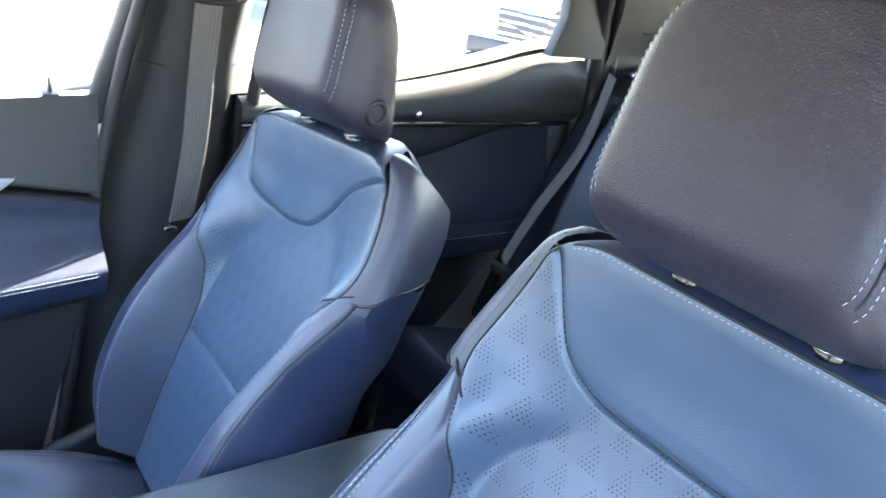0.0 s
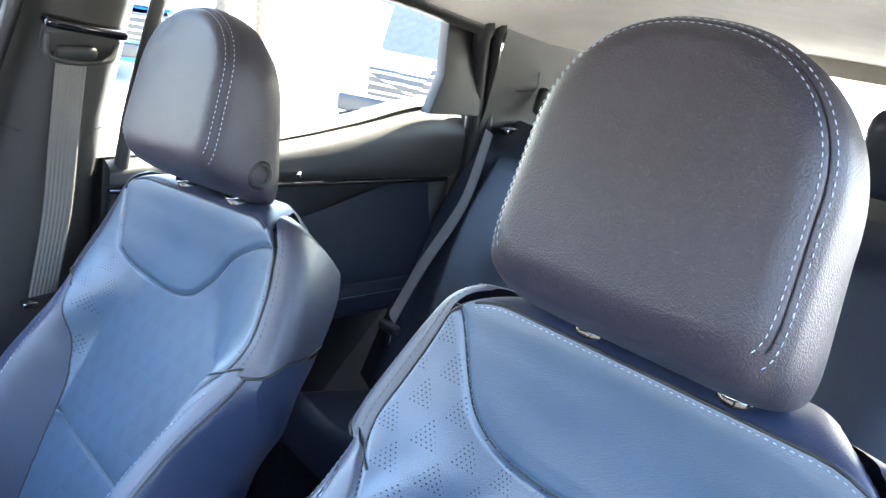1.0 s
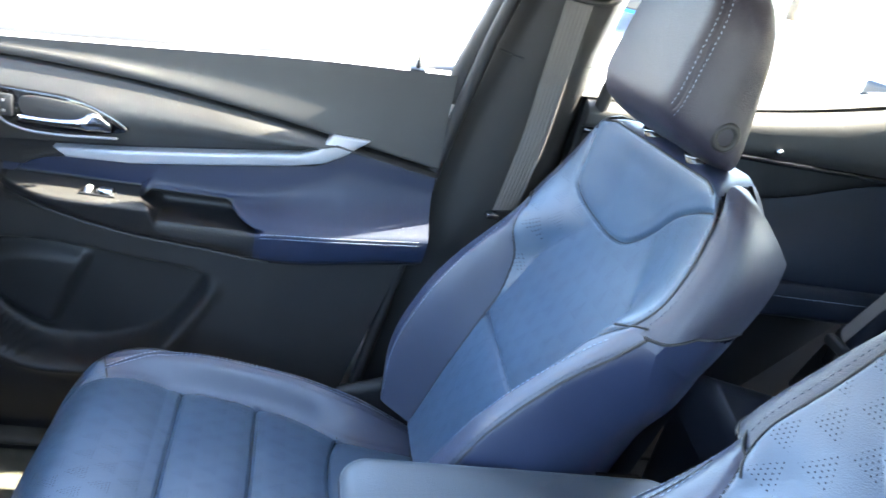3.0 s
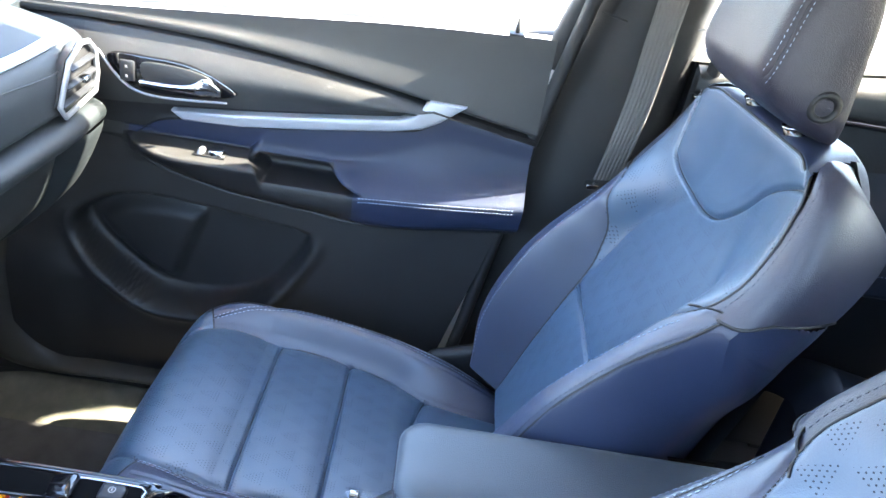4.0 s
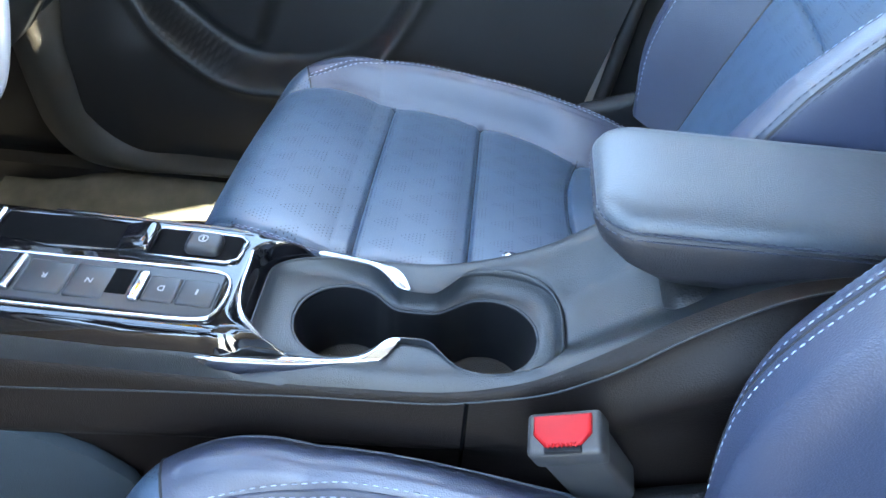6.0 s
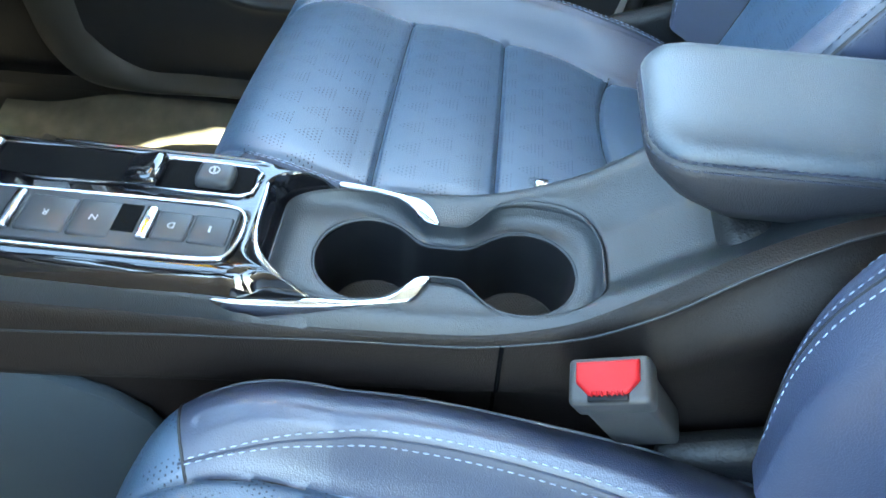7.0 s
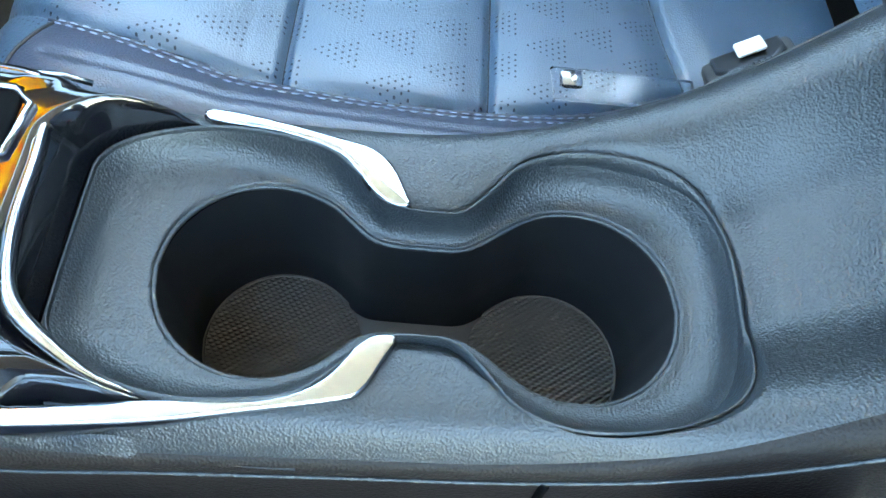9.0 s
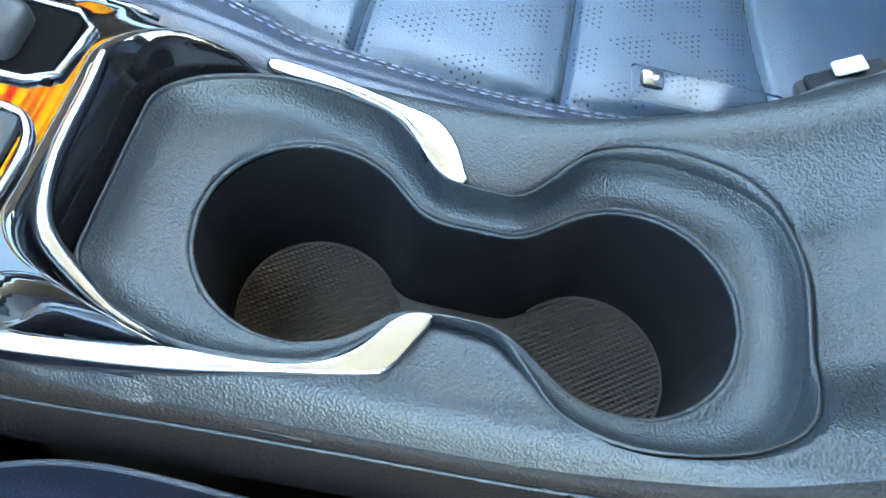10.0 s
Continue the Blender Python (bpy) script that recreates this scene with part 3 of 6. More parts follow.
    for sg in (1, -1):
        for k in ((.31, .355, .40) if pale else (.54, .60, .66) if sg > 0 else (.14, .20, .26)):
            out = []
            for q in range(70):
                y = -.27 + .468 * q / 69
                w, ins = lerp_table(CUSH_W, y), lerp_table(CUSH_INSERT, y)
                u = sg * (ins + (w - ins) * k * (1 - .62 * smooth_step((y - .06) / .15)))
                out.append(Vector((side * u + shift[0], y + .285 + shift[1], base + cushion_height(u, y, inner_rise) - 1.1 * lean * u + shift[2] + .0008)))
            if k in (.355, .60, .20):
                tube("panel_seam", [p - Vector((0, 0, .0006)) for p in out], .0010, thread_dark, root)
            else:
                stitches("stitching", out, thread, root, .0044, .0028, .0005)
    # hinge cover and base
    part("seat_base", rounded_box((.40, .44, .12), .02, 3, (0, .24, -.24)), black_soft, root)
    for sg in (1, -1):
        part("seat_rail", rounded_box((.045, .50, .04), .006, 2, (sg * .17, .22, -.315)), pillar_grey, root)
        part("hinge_cover", rounded_box((.03, .16, .13), .02, 3, (sg * .225, .02, -.06), (-20, 0, 0)), black_soft, root)
    return root


passenger_seat = build_seat("passenger_seat", "navy leather front seat with perforated inserts and pale stitching", .335, -.285, .555, 1, .09, inner=.95, head_low=.018, crest=.35, inner_rise=.3)
driver_seat = build_seat("driver_seat", "navy leather driver seat with perforated inserts beside the console", -.315, -.285, .605, -1, 0.0, (-.012, -.045, -.023), (.009, .010, 0), .034, pale=True)


# ---- setting: ground, body shell ----
bm = bmesh.new()
bmesh.ops.create_grid(bm, x_segments=2, y_segments=2, size=1500)
bmesh.ops.translate(bm, vec=(0, 0, -.15), verts=bm.verts)
tagged(part("ground", bm, concrete, smooth=False), "pale sunlit concrete car park", "ground", kind="structure")

shell = thing("car_body", "cabin shell with roof, pillars and floor", "car body", kind="structure")
part("cabin_floor", prism([(-.74, -2.3), (.72, -2.3), (.72, 1.0), (-.74, 1.0)], 2, .18, .21), carpet, shell, "charcoal carpeted floor", False)
# sill on the passenger side
part("door_sill", prism([(.64, .27), (.655, .285), (.74, .285), (.74, .16), (.64, .16)], 1, -1.3, .9, .006), black_soft, shell)
part("door_sill", prism([(-.66, .27), (-.675, .285), (-.76, .285), (-.76, .16), (-.66, .16)], 1, -1.3, .9, .006), black_soft, shell)


olive_carpet = material("olive grey carpet", (0.080, 0.076, 0.058), 0.95, bump=0.9, bump_scale=900.0, vary=0.25, wear=30.0)
verts = []
for i in range(41):
    y = -.30 + 1.10 * i / 40
    lift = 1 - .5 * smooth_step((y - .58) / .16)
    for x, z in ((.50, .206), (.535, .218), (.57, .238), (.60, .254), (.622, .264), (.640, .268), (.66, .262)):
        verts.append((x, y, .206 + (z - .206) * lift))
mesh_part("carpet_slope", verts, grid_faces(41, 7), olive_carpet, shell, "olive grey carpet rising to the sill")
# moulded trim from the sill up the kick panel
outer_line = curve_points([(.652, .630, .62), (.652, .618, .55), (.652, .606, .44), (.652, .592, .375), (.652, .556, .330), (.652, .50, .309), (.652, .40, .302), (.652, .10, .300), (.652, -.4, .300)], 8)
inner_line = curve_points([(.640, .715, .60), (.640, .712, .53), (.640, .710, .43), (.640, .700, .345), (.640, .655, .285), (.640, .56, .270), (.640, .42, .276), (.640, .10, .276), (.640, -.4, .276)], 8)
verts = []
for p, q in zip(outer_line, inner_line):
    for t in range(9):
        f = t / 8
        m = p.lerp(q, f)
        verts.append((m.x - .016 * math.sin(math.pi * min(f * 1.1, 1)) + (.02 if t in (0, 8) else 0), m.y, m.z))
mesh_part("sill_trim", verts, grid_faces(len(outer_line), 9), material("charcoal sill plastic", (0.040, 0.038, 0.033), 0.5, spec=0.4, bump=0.25, bump_scale=600.0, vary=0.12), shell, "moulded charcoal sill trim")


def roof_z(x, y):
    z = lerp_table([(-2.2, 1.45), (-1.6, 1.478), (-.8, 1.505), (-.2, 1.54), (.3, 1.52)], y)
    return z - (.08 + .06 * min(max((-.9 - y) / .6, 0), 1)) * max(abs(x) - .25, 0) ** 2 / .16


verts = []
xs = [-.64 + 1.28 * q / 24 for q in range(25)]
ysr = [-2.1 + 2.35 * q / 40 for q in range(41)]
for y in ysr:
    for x in xs:
        verts.append((x * lerp_table([(-2.2, 1.0), (-1.0, .97), (-.5, .89), (.3, .885)], y), y, roof_z(x, y)))
n = len(verts)
verts += [(x, y, z + .04) for x, y, z in verts]
faces = grid_faces(41, 25)
faces += [tuple(v + n for v in f[::-1]) for f in grid_faces(41, 25)]
tagged(mesh_part("ceiling", verts, faces, headliner), "pale grey cloth headliner", "ceiling", kind="structure")


def side_shell(s):
    """Pillars, rails and rear quarter of one side; s is 1 for the passenger side."""
    tag = "passenger" if s > 0 else "driver"
    rail = curve_points([(s * .50, .95, 1.05), (s * .54, .55, 1.30), (s * .555, .15, 1.465), (s * .560, -.4, 1.480), (s * .61, -1.0, 1.425), (s * .63, -1.35, 1.385), (s * .62, -2.1, 1.30)], 8)
    tube("roof_rail", rail, .024, pillar_grey, shell, 10)


side_shell(1)
part("kick_panel", prism([(.53, .2), (.96, .2), (.96, .98), (.62, .98), (.60, .6)], 0, .675, .695, .004), black_soft, shell)
part("wheel_arch_trim", prism([(-.90, .2), (-.90, .95), (-1.36, 1.05), (-2.2, 1.0), (-2.2, .2)], 0, .710, .722, .003), door_black, shell)
for s in (1, -1):
    tube("front_pillar", curve_points([(s * .66, .98, 1.0), (s * .61, .62, 1.27), (s * .57, .26, 1.47)], 8), .055, pillar_grey, shell, 12)
tube("header_trim", [(-.6, .27, 1.50), (0, .30, 1.515), (.6, .27, 1.50)], .04, headliner, shell, 10)
side_shell(-1)
part("outer_skin", prism([(1.0, .1), (1.0, .95), (.47, .98), (-.28, 1.04), (-1.25, 1.16), (-1.4, 1.1), (-2.3, 1.1), (-2.3, .1)], 0, .755, .775, 0), car_white, shell, smooth=False)


def pillar(path, widths, depth, mat, parent, name="pillar_trim"):
    """A trim strip up the side: path of points, width along y, rounded inner face."""
    verts, k = [], 9
    for p, w in zip(path, widths):
        for q in range(k):
            t = q / (k - 1) * 2 - 1
            verts.append((p[0] + depth * abs(t) ** 3 - (.026 + .010 * math.exp(-((p[2] - 1.08) / .08) ** 2)) * (1 - t * t) * min(max((p[2] - .9) / .12, 0), 1), p[1] + t * w / 2, p[2]))
    return mesh_part(name, verts, grid_faces(len(path), k), mat, parent)


b_pillar = thing("b_pillar", "dark grey plastic pillar trim between the doors", "pillar", kind="structure")
zs = [.28, .5, .72, .86, 1.0, 1.15, 1.3, 1.42]
path = [(lerp_table([(.28, .70), (.86, .70), (1.08, .685), (1.42, .60)], z), lerp_table([(.28, -.36), (.7, -.40), (.9, -.415), (1.1, -.43), (1.42, -.47)], z), z) for z in zs]
pillar(path, [.30, .27, .25, .24, .215, .195, .175, .165], .05, pillar_grey, b_pillar, "trim")
tube("door_seal", [(p[0] - .005, p[1] + w / 2 + .012, p[2]) for p, w in zip(path, [.30, .27, .25, .24, .215, .195, .175, .165])], .012, rubber, b_pillar, 8)
tube("door_seal", [(p[0] - .002, p[1] - w / 2 - .012, p[2]) for p, w in zip(path, [.30, .27, .25, .24, .215, .195, .175, .165])], .012, rubber, b_pillar, 8)
# upper trim line and belt guide
guide = part("belt_guide", rounded_box((.030, .108, .050), .014, 4, (.618, -.444, 1.268), (4, -14, 0)), rubber, b_pillar)
part("guide_cap", rounded_box((.026, .118, .014), .006, 3, (.607, -.446, 1.291), (5, -14, 0)), gloss_black, guide, "gloss black guide cap")
part("belt_fold", rounded_box((.018, .058, .020), .008, 3, (.601, -.432, 1.256), (-4, -14, 0)), rubber, guide, "folded dark webbing")
tube("guide_slot", curve_points([(.603, -.394, 1.280), (.600, -.398, 1.246), (.600, -.470, 1.246), (.605, -.492, 1.276)], 6), .0045, rubber, guide, 8)
tube("trim_seam", [(.674, -.345, 1.135), (.662, -.38, 1.13), (.657, -.43, 1.128), (.662, -.48, 1.132), (.672, -.505, 1.136)], .0018, rubber, b_pillar)
tube("window_channel", curve_points([(.715, -.300, 1.03), (.705, -.306, 1.09), (.674, -.338, 1.22), (.622, -.378, 1.42)], 6), .021, rubber, b_pillar, 10)
belt = thing("seat_belt", "grey ribbed seat belt webbing hanging on the pillar", "seat belt")


def ribbon(name, path, wide, across, mat, parent, thick=.0012, ribs=7):
    """A flat woven strap with fine raised ribs along it."""
    verts, cols = [], ribs * 4 + 1
    across = Vector(across).normalized()
    path = [Vector(p) for p in path]
    for i, p in enumerate(path):
        d = (path[min(i + 1, len(path) - 1)] - path[max(i - 1, 0)]).normalized()
        nrm = d.cross(across).normalized()
        for q in range(cols):
            t = q / (cols - 1) * 2 - 1
            verts.append(p + across * t * wide / 2 + nrm * (.0006 * math.cos(t * math.pi * ribs) + thick))
    top = len(verts)
    for i, p in enumerate(path):
        d = (path[min(i + 1, len(path) - 1)] - path[max(i - 1, 0)]).normalized()
        nrm = d.cross(across).normalized()
        for q in range(cols):
            t = q / (cols - 1) * 2 - 1
            verts.append(p + across * t * wide / 2 - nrm * thick)
    faces = grid_faces(len(path), cols)
    faces += [tuple(v + top for v in f[::-1]) for f in grid_faces(len(path), cols)]
    return mesh_part(name, verts, faces, mat, parent)


ribbon("webbing", curve_points([(.604, -.428, 1.25), (.632, -.432, 1.13), (.655, -.434, 1.0), (.678, -.425, .86)], 8), .046, (0.15, -1, 0.05), belt_web, belt)
part("anchor_tab", rounded_box((.02, .022, .010), .003, 2, (.665, -.40, .852)), chrome, belt)

# ---- passenger door ----
door = thing("door_1", "closed front door with navy pad, silver strip and black pocket", "car door", kind="structure")
DX = .70


def yz(points, n=6, closed=True):
    return [(p[0], p[1]) for p in curve_points([(a, b, 0) for a, b in points], n, closed)]


TOPZ = [(-.29, 1.078), (-.05, 1.062), (.2, 1.036), (.47, 1.01), (.62, 1.0)]
UPPER = [(-.29, .915), (-.2, .93), (.0, .962), (.2, .985), (.40, .992), (.62, .985)]
STRIP_TOP = [(-.29, .905), (-.2, .924), (-.165, .953), (-.125, .945), (-.10, .922), (-.06, .909), (.08, .890), (.2, .874), (.315, .862), (.42, .852), (.62, .85)]
PAD_TOP = [(-.29, .902), (-.2, .921), (-.165, .945), (-.14, .926), (-.1, .897), (-.05, .886), (.08, .866), (.2, .85), (.3, .846), (.35, .832), (.385, .806), (.42, .80), (.62, .80)]
REST = [(-.29, .806), (-.12, .790), (-.011, .781), (.02, .776), (.15, .778), (.17, .797), (.3, .797), (.36, .795), (.40, .785), (.62, .785)]
REST_LOW = [(-.29, .748), (-.245, .744), (-.036, .718), (.08, .728), (.21, .741), (.32, .765), (.371, .776), (.40, .777), (.62, .777)]
SWELL = [(-.29, .95), (-.1, 1.0), (.25, 1.0), (.33, .88), (.375, .45), (.40, .03), (.62, 0)]


def door_column(y):
    """Height and stand-out of the door's inner skin, from the window ledge down to below the armrest."""
    top, u, s1, pad, a, b, sw = (lerp_table(t, y) for t in (TOPZ, UPPER, STRIP_TOP, PAD_TOP, REST, REST_LOW, SWELL))
    u = min(u, top - .014)
    s1 = min(s1, u - .011)
    pad = min(pad, s1 - .004)
    cup = smooth_step((y + .020) / .034) * min(max((.160 - y) / .012, 0), 1)
    pod = min(max((y - .150) / .018, 0), 1)
    back = 1 - min(max((y + .02) / .03, 0), 1)

    high = smooth_step((y + .11) / .13) * min(max((.160 - y) / .012, 0), 1)

    def mix(rest, hole, plate, cup=cup):
        return tuple(r * (1 - cup) * (1 - pod) + h * cup + q * pod * (1 - cup) for r, h, q in zip(rest, hole, plate))
    rows = [(top, .0150), (top - .5 * (top - u), .0165), (u + .014, .0245), (u + .002, .0235), (u - .003, .010), (u - .007, .0205),
            (u - .48 * (u - s1) - .004, .042), (s1 + .004, .017), (pad, .013), (pad - .004, .019)]
    rows.append(mix((pad - .35 * (pad - a), .021), (.822, .020), (.818, .014), high))
    rows.append(mix((pad - .62 * (pad - a), .034), (.812, .026), (.809, .012), high))
    rows.append(mix((a + .016, .056), (.806, .022), (.8055, .018), .5 * (high + cup)))
    rows.append(mix((a + .006, .068), (.796, -.004), (.803, .045)))
    rows.append(mix((a + .001, .075), (.777, -.002), (.801, .068)))
    rows.append(mix((a - .004, .0785), (.7765, .060), (.7985, .0785)))
    rows.append(mix((a - .010, .0785), (.774, .0725), (.792, .0815)))
    rows += [(a - .5 * (a - b), .074), (b + .010, .066), (b + .003, .058), (b - .003, .048), (b - .012, .027), (b - .024, .018)]
    flat = .014
    out = []
    for k, (z, p) in enumerate(rows):
        out.append((z, p if k < 9 else flat + (p - flat) * sw))
    return out


def refine(column, n):
    line = curve_points([(z, p, 0) for z, p in column], n)
    return [(v.x, v.y) for v in line]


door_ys = [-.29 + .0073 * q for q in range(38)] + [-.012 + .003 * q for q in range(9)] + [.0155 + .0065 * q for q in range(20)] + [.1445 + .003 * q for q in range(11)] + [.181 + .0073 * q for q in range(61)]
columns = [refine(door_column(y), 4) for y in door_ys]
skin_rows = len(columns[0])


def skin_place(i, j):
    z, p = columns[j][i]
    y = door_ys[j]
    k = i / 4
    f = smooth_step((k - 9) / 2) * (1 - smooth_step((k - 12.3) / 2.2))
    y += f * (.042 * math.exp(-((y - .0) / .045) ** 2) + .022 * math.exp(-((y - .155) / .03) ** 2))
    return (DX - p, y, z)


def skin_region(i, j):
    y = (door_ys[j] + door_ys[j + 1]) / 2
    k = i // 4
    if k < 4:
        return 'upper'
    if k < 5:
        return 'gap'
    if k < 7:
        return 'accent' if -.10 < y < .45 else 'low'
    if k < 9:
        return 'pad' if y < -.17 else 'gap'
    if y > .395:
        return 'low'
    if -.004 < y and k >= 11:
        if y > .168 and 12 <= k < 15 and y < .385:
            return 'plate'
        return 'pod' if k < 20 else 'low'
    return 'pad' if k < 20 else 'low'


split_grid(skin_rows, len(door_ys), skin_place, skin_region,
           {'upper': ("upper_panel", door_upper, "soft charcoal door top"), 'gap': ("shadow_gap", black_soft, ""), 'accent': ("accent_panel", door_upper, "wedge-shaped charcoal accent panel"),
            'pad': ("navy_pad", pad_navy, "navy leather door pad flowing into the armrest"), 'pod': ("switch_pod", black_soft, "black switch pod with a pull cup"), 'plate': ("switch_plate", door_upper, "charcoal switch plate"), 'low': ("lower_trim", door_black, "")}, door)
# lower panel with the moulded pocket
pocket = yz([(.496, .624), (.439, .667), (.357, .684), (.2, .672), (.085, .656), (.070, .640), (.076, .610), (.13, .521), (.19, .482), (.259, .463), (.359, .467), (.445, .528), (.489, .58)], 5)


def inside_depth(y, z):
    """Distance to the pocket's outline, positive inside."""
    best, odd, n = 9.0, False, len(pocket)
    for i in range(n):
        (ay, az), (by, bz) = pocket[i], pocket[(i + 1) % n]
        dy, dz = by - ay, bz - az
        t = min(max(((y - ay) * dy + (z - az) * dz) / (dy * dy + dz * dz + 1e-12), 0), 1)
        best = min(best, (y - ay - dy * t) ** 2 + (z - az - dz * t) ** 2)
        if (az > z) != (bz > z) and y < ay + (z - az) / (bz - az) * dy:
            odd = not odd
    return math.sqrt(best) if odd else -math.sqrt(best)


low_ys = [-.29 + .0076 * q for q in range(120)]
low_n = 64


def low_place(i, j):
    y = low_ys[j]
    z0 = lerp_table(REST_LOW, y) - .024
    z1 = lerp_table([(-.29, .76), (-.268, .735), (-.235, .60), (-.205, .48), (-.17, .33), (-.12, .285), (.62, .285)], y)
    z = z0 + (z1 - z0) * i / (low_n - 1)
    front = smooth_step((y - .06) / .12)
    p = .018 + front * (.030 * smooth_step((.60 - z) / .10) - .012 * smooth_step((.42 - z) / .12)) + .012 * smooth_step((y - .46) / .08)
    d = inside_depth(y, z)
    if d > -.03:
        lip = .010 * math.exp(-((d + .010) / .010) ** 2) * smooth_step((.66 - z) / .05)
        p += lip
        f = smooth_step((d + .004) / .016)
        inner = -.030 + .022 * smooth_step((y - .26 - .35 * (.66 - z)) / .02) * smooth_step((d - .02) / .03)
        p = p + (inner - p) * f
    return (DX - p, y, z)


split_grid(low_n, len(low_ys), low_place, lambda i, j: 'low', {'low': ("lower_panel", door_black, "charcoal door panel with a moulded pocket")}, door)
part("door_core", prism([(.80, .30), (.80, .97), (.47, .99), (-.275, 1.06), (-.285, .95), (-.262, .77), (-.228, .60), (-.198, .48), (-.16, .33), (-.12, .29), (.6, .29)], 0, DX + .036, DX + .052, 0), door_black, door, "", False)
verts = []
for q in range(40):
    y = .62 - .91 * q / 39
    top = lerp_table([(-.29, 1.078), (-.05, 1.062), (.2, 1.036), (.47, 1.01), (.62, 1.0)], y)
    for j in range(6):
        a = j / 5 * math.pi
        verts.append((DX + .030 - .020 * math.cos(a), y, top + .006 * math.sin(a)))
mesh_part("window_ledge", verts, grid_faces(40, 6), door_upper, door)
HX = DX - .018
handle_bezel = yz([(.41, .945), (.345, .95), (.27, .945), (.205, .913), (.24, .898), (.33, .892), (.385, .905)], 6)
part("handle_bezel", prism(handle_bezel, 0, HX - .026, DX, .003), gloss_black, door)
part("handle_recess", prism(yz([(.355, .94), (.29, .942), (.245, .93), (.25, .905), (.34, .903)], 5), 0, HX - .0285, HX - .02, .002), rubber, door)
lever = curve_points([(HX - .045, .352, .914), (HX - .047, .31, .915), (HX - .048, .27, .918), (HX - .042, .25, .921), (HX - .032, .228, .912)], 6)
verts, sides = [], 10
for i, p in enumerate(lever):
    t = i / (len(lever) - 1)
    hz = .0045 + .011 * math.exp(-((t - .72) / .2) ** 2)
    hx = .004
    for k2 in range(sides):
        w = 2 * math.pi * k2 / sides
        verts.append((p.x + hx * math.cos(w), p.y, p.z + hz * math.sin(w)))
faces = [(i * sides + k2, i * sides + (k2 + 1) % sides, (i + 1) * sides + (k2 + 1) % sides, (i + 1) * sides + k2) for i in range(len(lever) - 1) for k2 in range(sides)]
faces += [tuple(range(sides)), tuple(range(len(verts) - sides, len(verts)))]
mesh_part("inner_handle", verts, faces, chrome, door, "chrome pull handle")
lock = part("lock_switch", rounded_box((.008, .024, .034), .003, 2, (HX - .028, .378, .924), (0, 0, 0)), button_grey, door)
for dz in (-.008, .008):
    part("lock_mark", rounded_box((.001, .0035, .004), 0, 1, (HX - .0325, .378, .924 + dz)), letter_grey, lock)
tube("bezel_edge", [(HX - .024, y, z) for y, z in yz([(.425, .95), (.40, .915), (.37, .892), (.32, .886), (.22, .894)], 8, False)], .0022, silver, door)
# silver strip with a flared end
strip = [(.315, .862), (.2, .874), (.08, .890), (-.06, .911), (-.085, .922), (-.108, .951), (-.168, .950), (-.130, .918), (-.10, .900), (-.05, .888), (.08, .868), (.2, .852), (.295, .848)]
part("trim_strip", prism(strip, 0, DX - .036, DX, .005, 3), silver, door, "satin silver trim strip")
# armrest stitching, switches
for dz in (.0035, -.0035):
    stitches("stitching", [(DX - .0795, y, lerp_table(REST, y) - .006 + dz) for y in [-.012 - .262 * q / 24 for q in range(25)]], thread, door, .004, .002, .0006)
tube("pod_edge", [(DX - (.058 - .002) * max(lerp_table(SWELL, y), .3) - .006, y, lerp_table(REST_LOW, y) + .002) for y in [.36 - .39 * q / 30 for q in range(31)]], .0022, door_upper, door)
part("window_switch", rounded_box((.022, .024, .014), .004, 3, (DX - .052, .232, .806), (0, 12, 0)), chrome, door)
part("window_switch", rounded_box((.020, .010, .016), .004, 3, (DX - .052, .258, .806), (20, 12, 0)), silver, door)
part("switch_well", rounded_box((.028, .052, .004), .0015, 2, (DX - .05, .243, .8025), (0, 4, 0)), rubber, door)
tube("lock_pin", [(DX + .005, -.226, 1.062), (DX + .005, -.226, 1.098)], .0035, rubber, door, 10)
part("lock_collar", rounded_box((.022, .026, .008), .003, 2, (DX + .004, -.226, 1.071)), black_soft, door)
window = thing("window_1", "clear side window of the front door", "window", kind="structure")
pane = mesh_part("pane", [(DX + .045, .75, 1.0), (DX + .045, -.30, 1.08), (.60, -.40, 1.41), (.575, .25, 1.38), (.56, .5, 1.28)], [(0, 1, 2, 3, 4)], clear_glass, window, smooth=False)
pane.visible_shadow = False
mirror = thing("door_mirror", "white door mirror outside the front window", "mirror")
part("housing", rounded_box((.20, .10, .14), .04, 4, (.90, .62, 1.07)), car_white, mirror)
part("arm", rounded_box((.12, .07, .05), .015, 3, (.80, .66, 1.0)), car_trim, mirror)
part("mirror_glass", rounded_box((.16, .006, .10), .002, 2, (.90, .567, 1.07)), chrome, mirror)

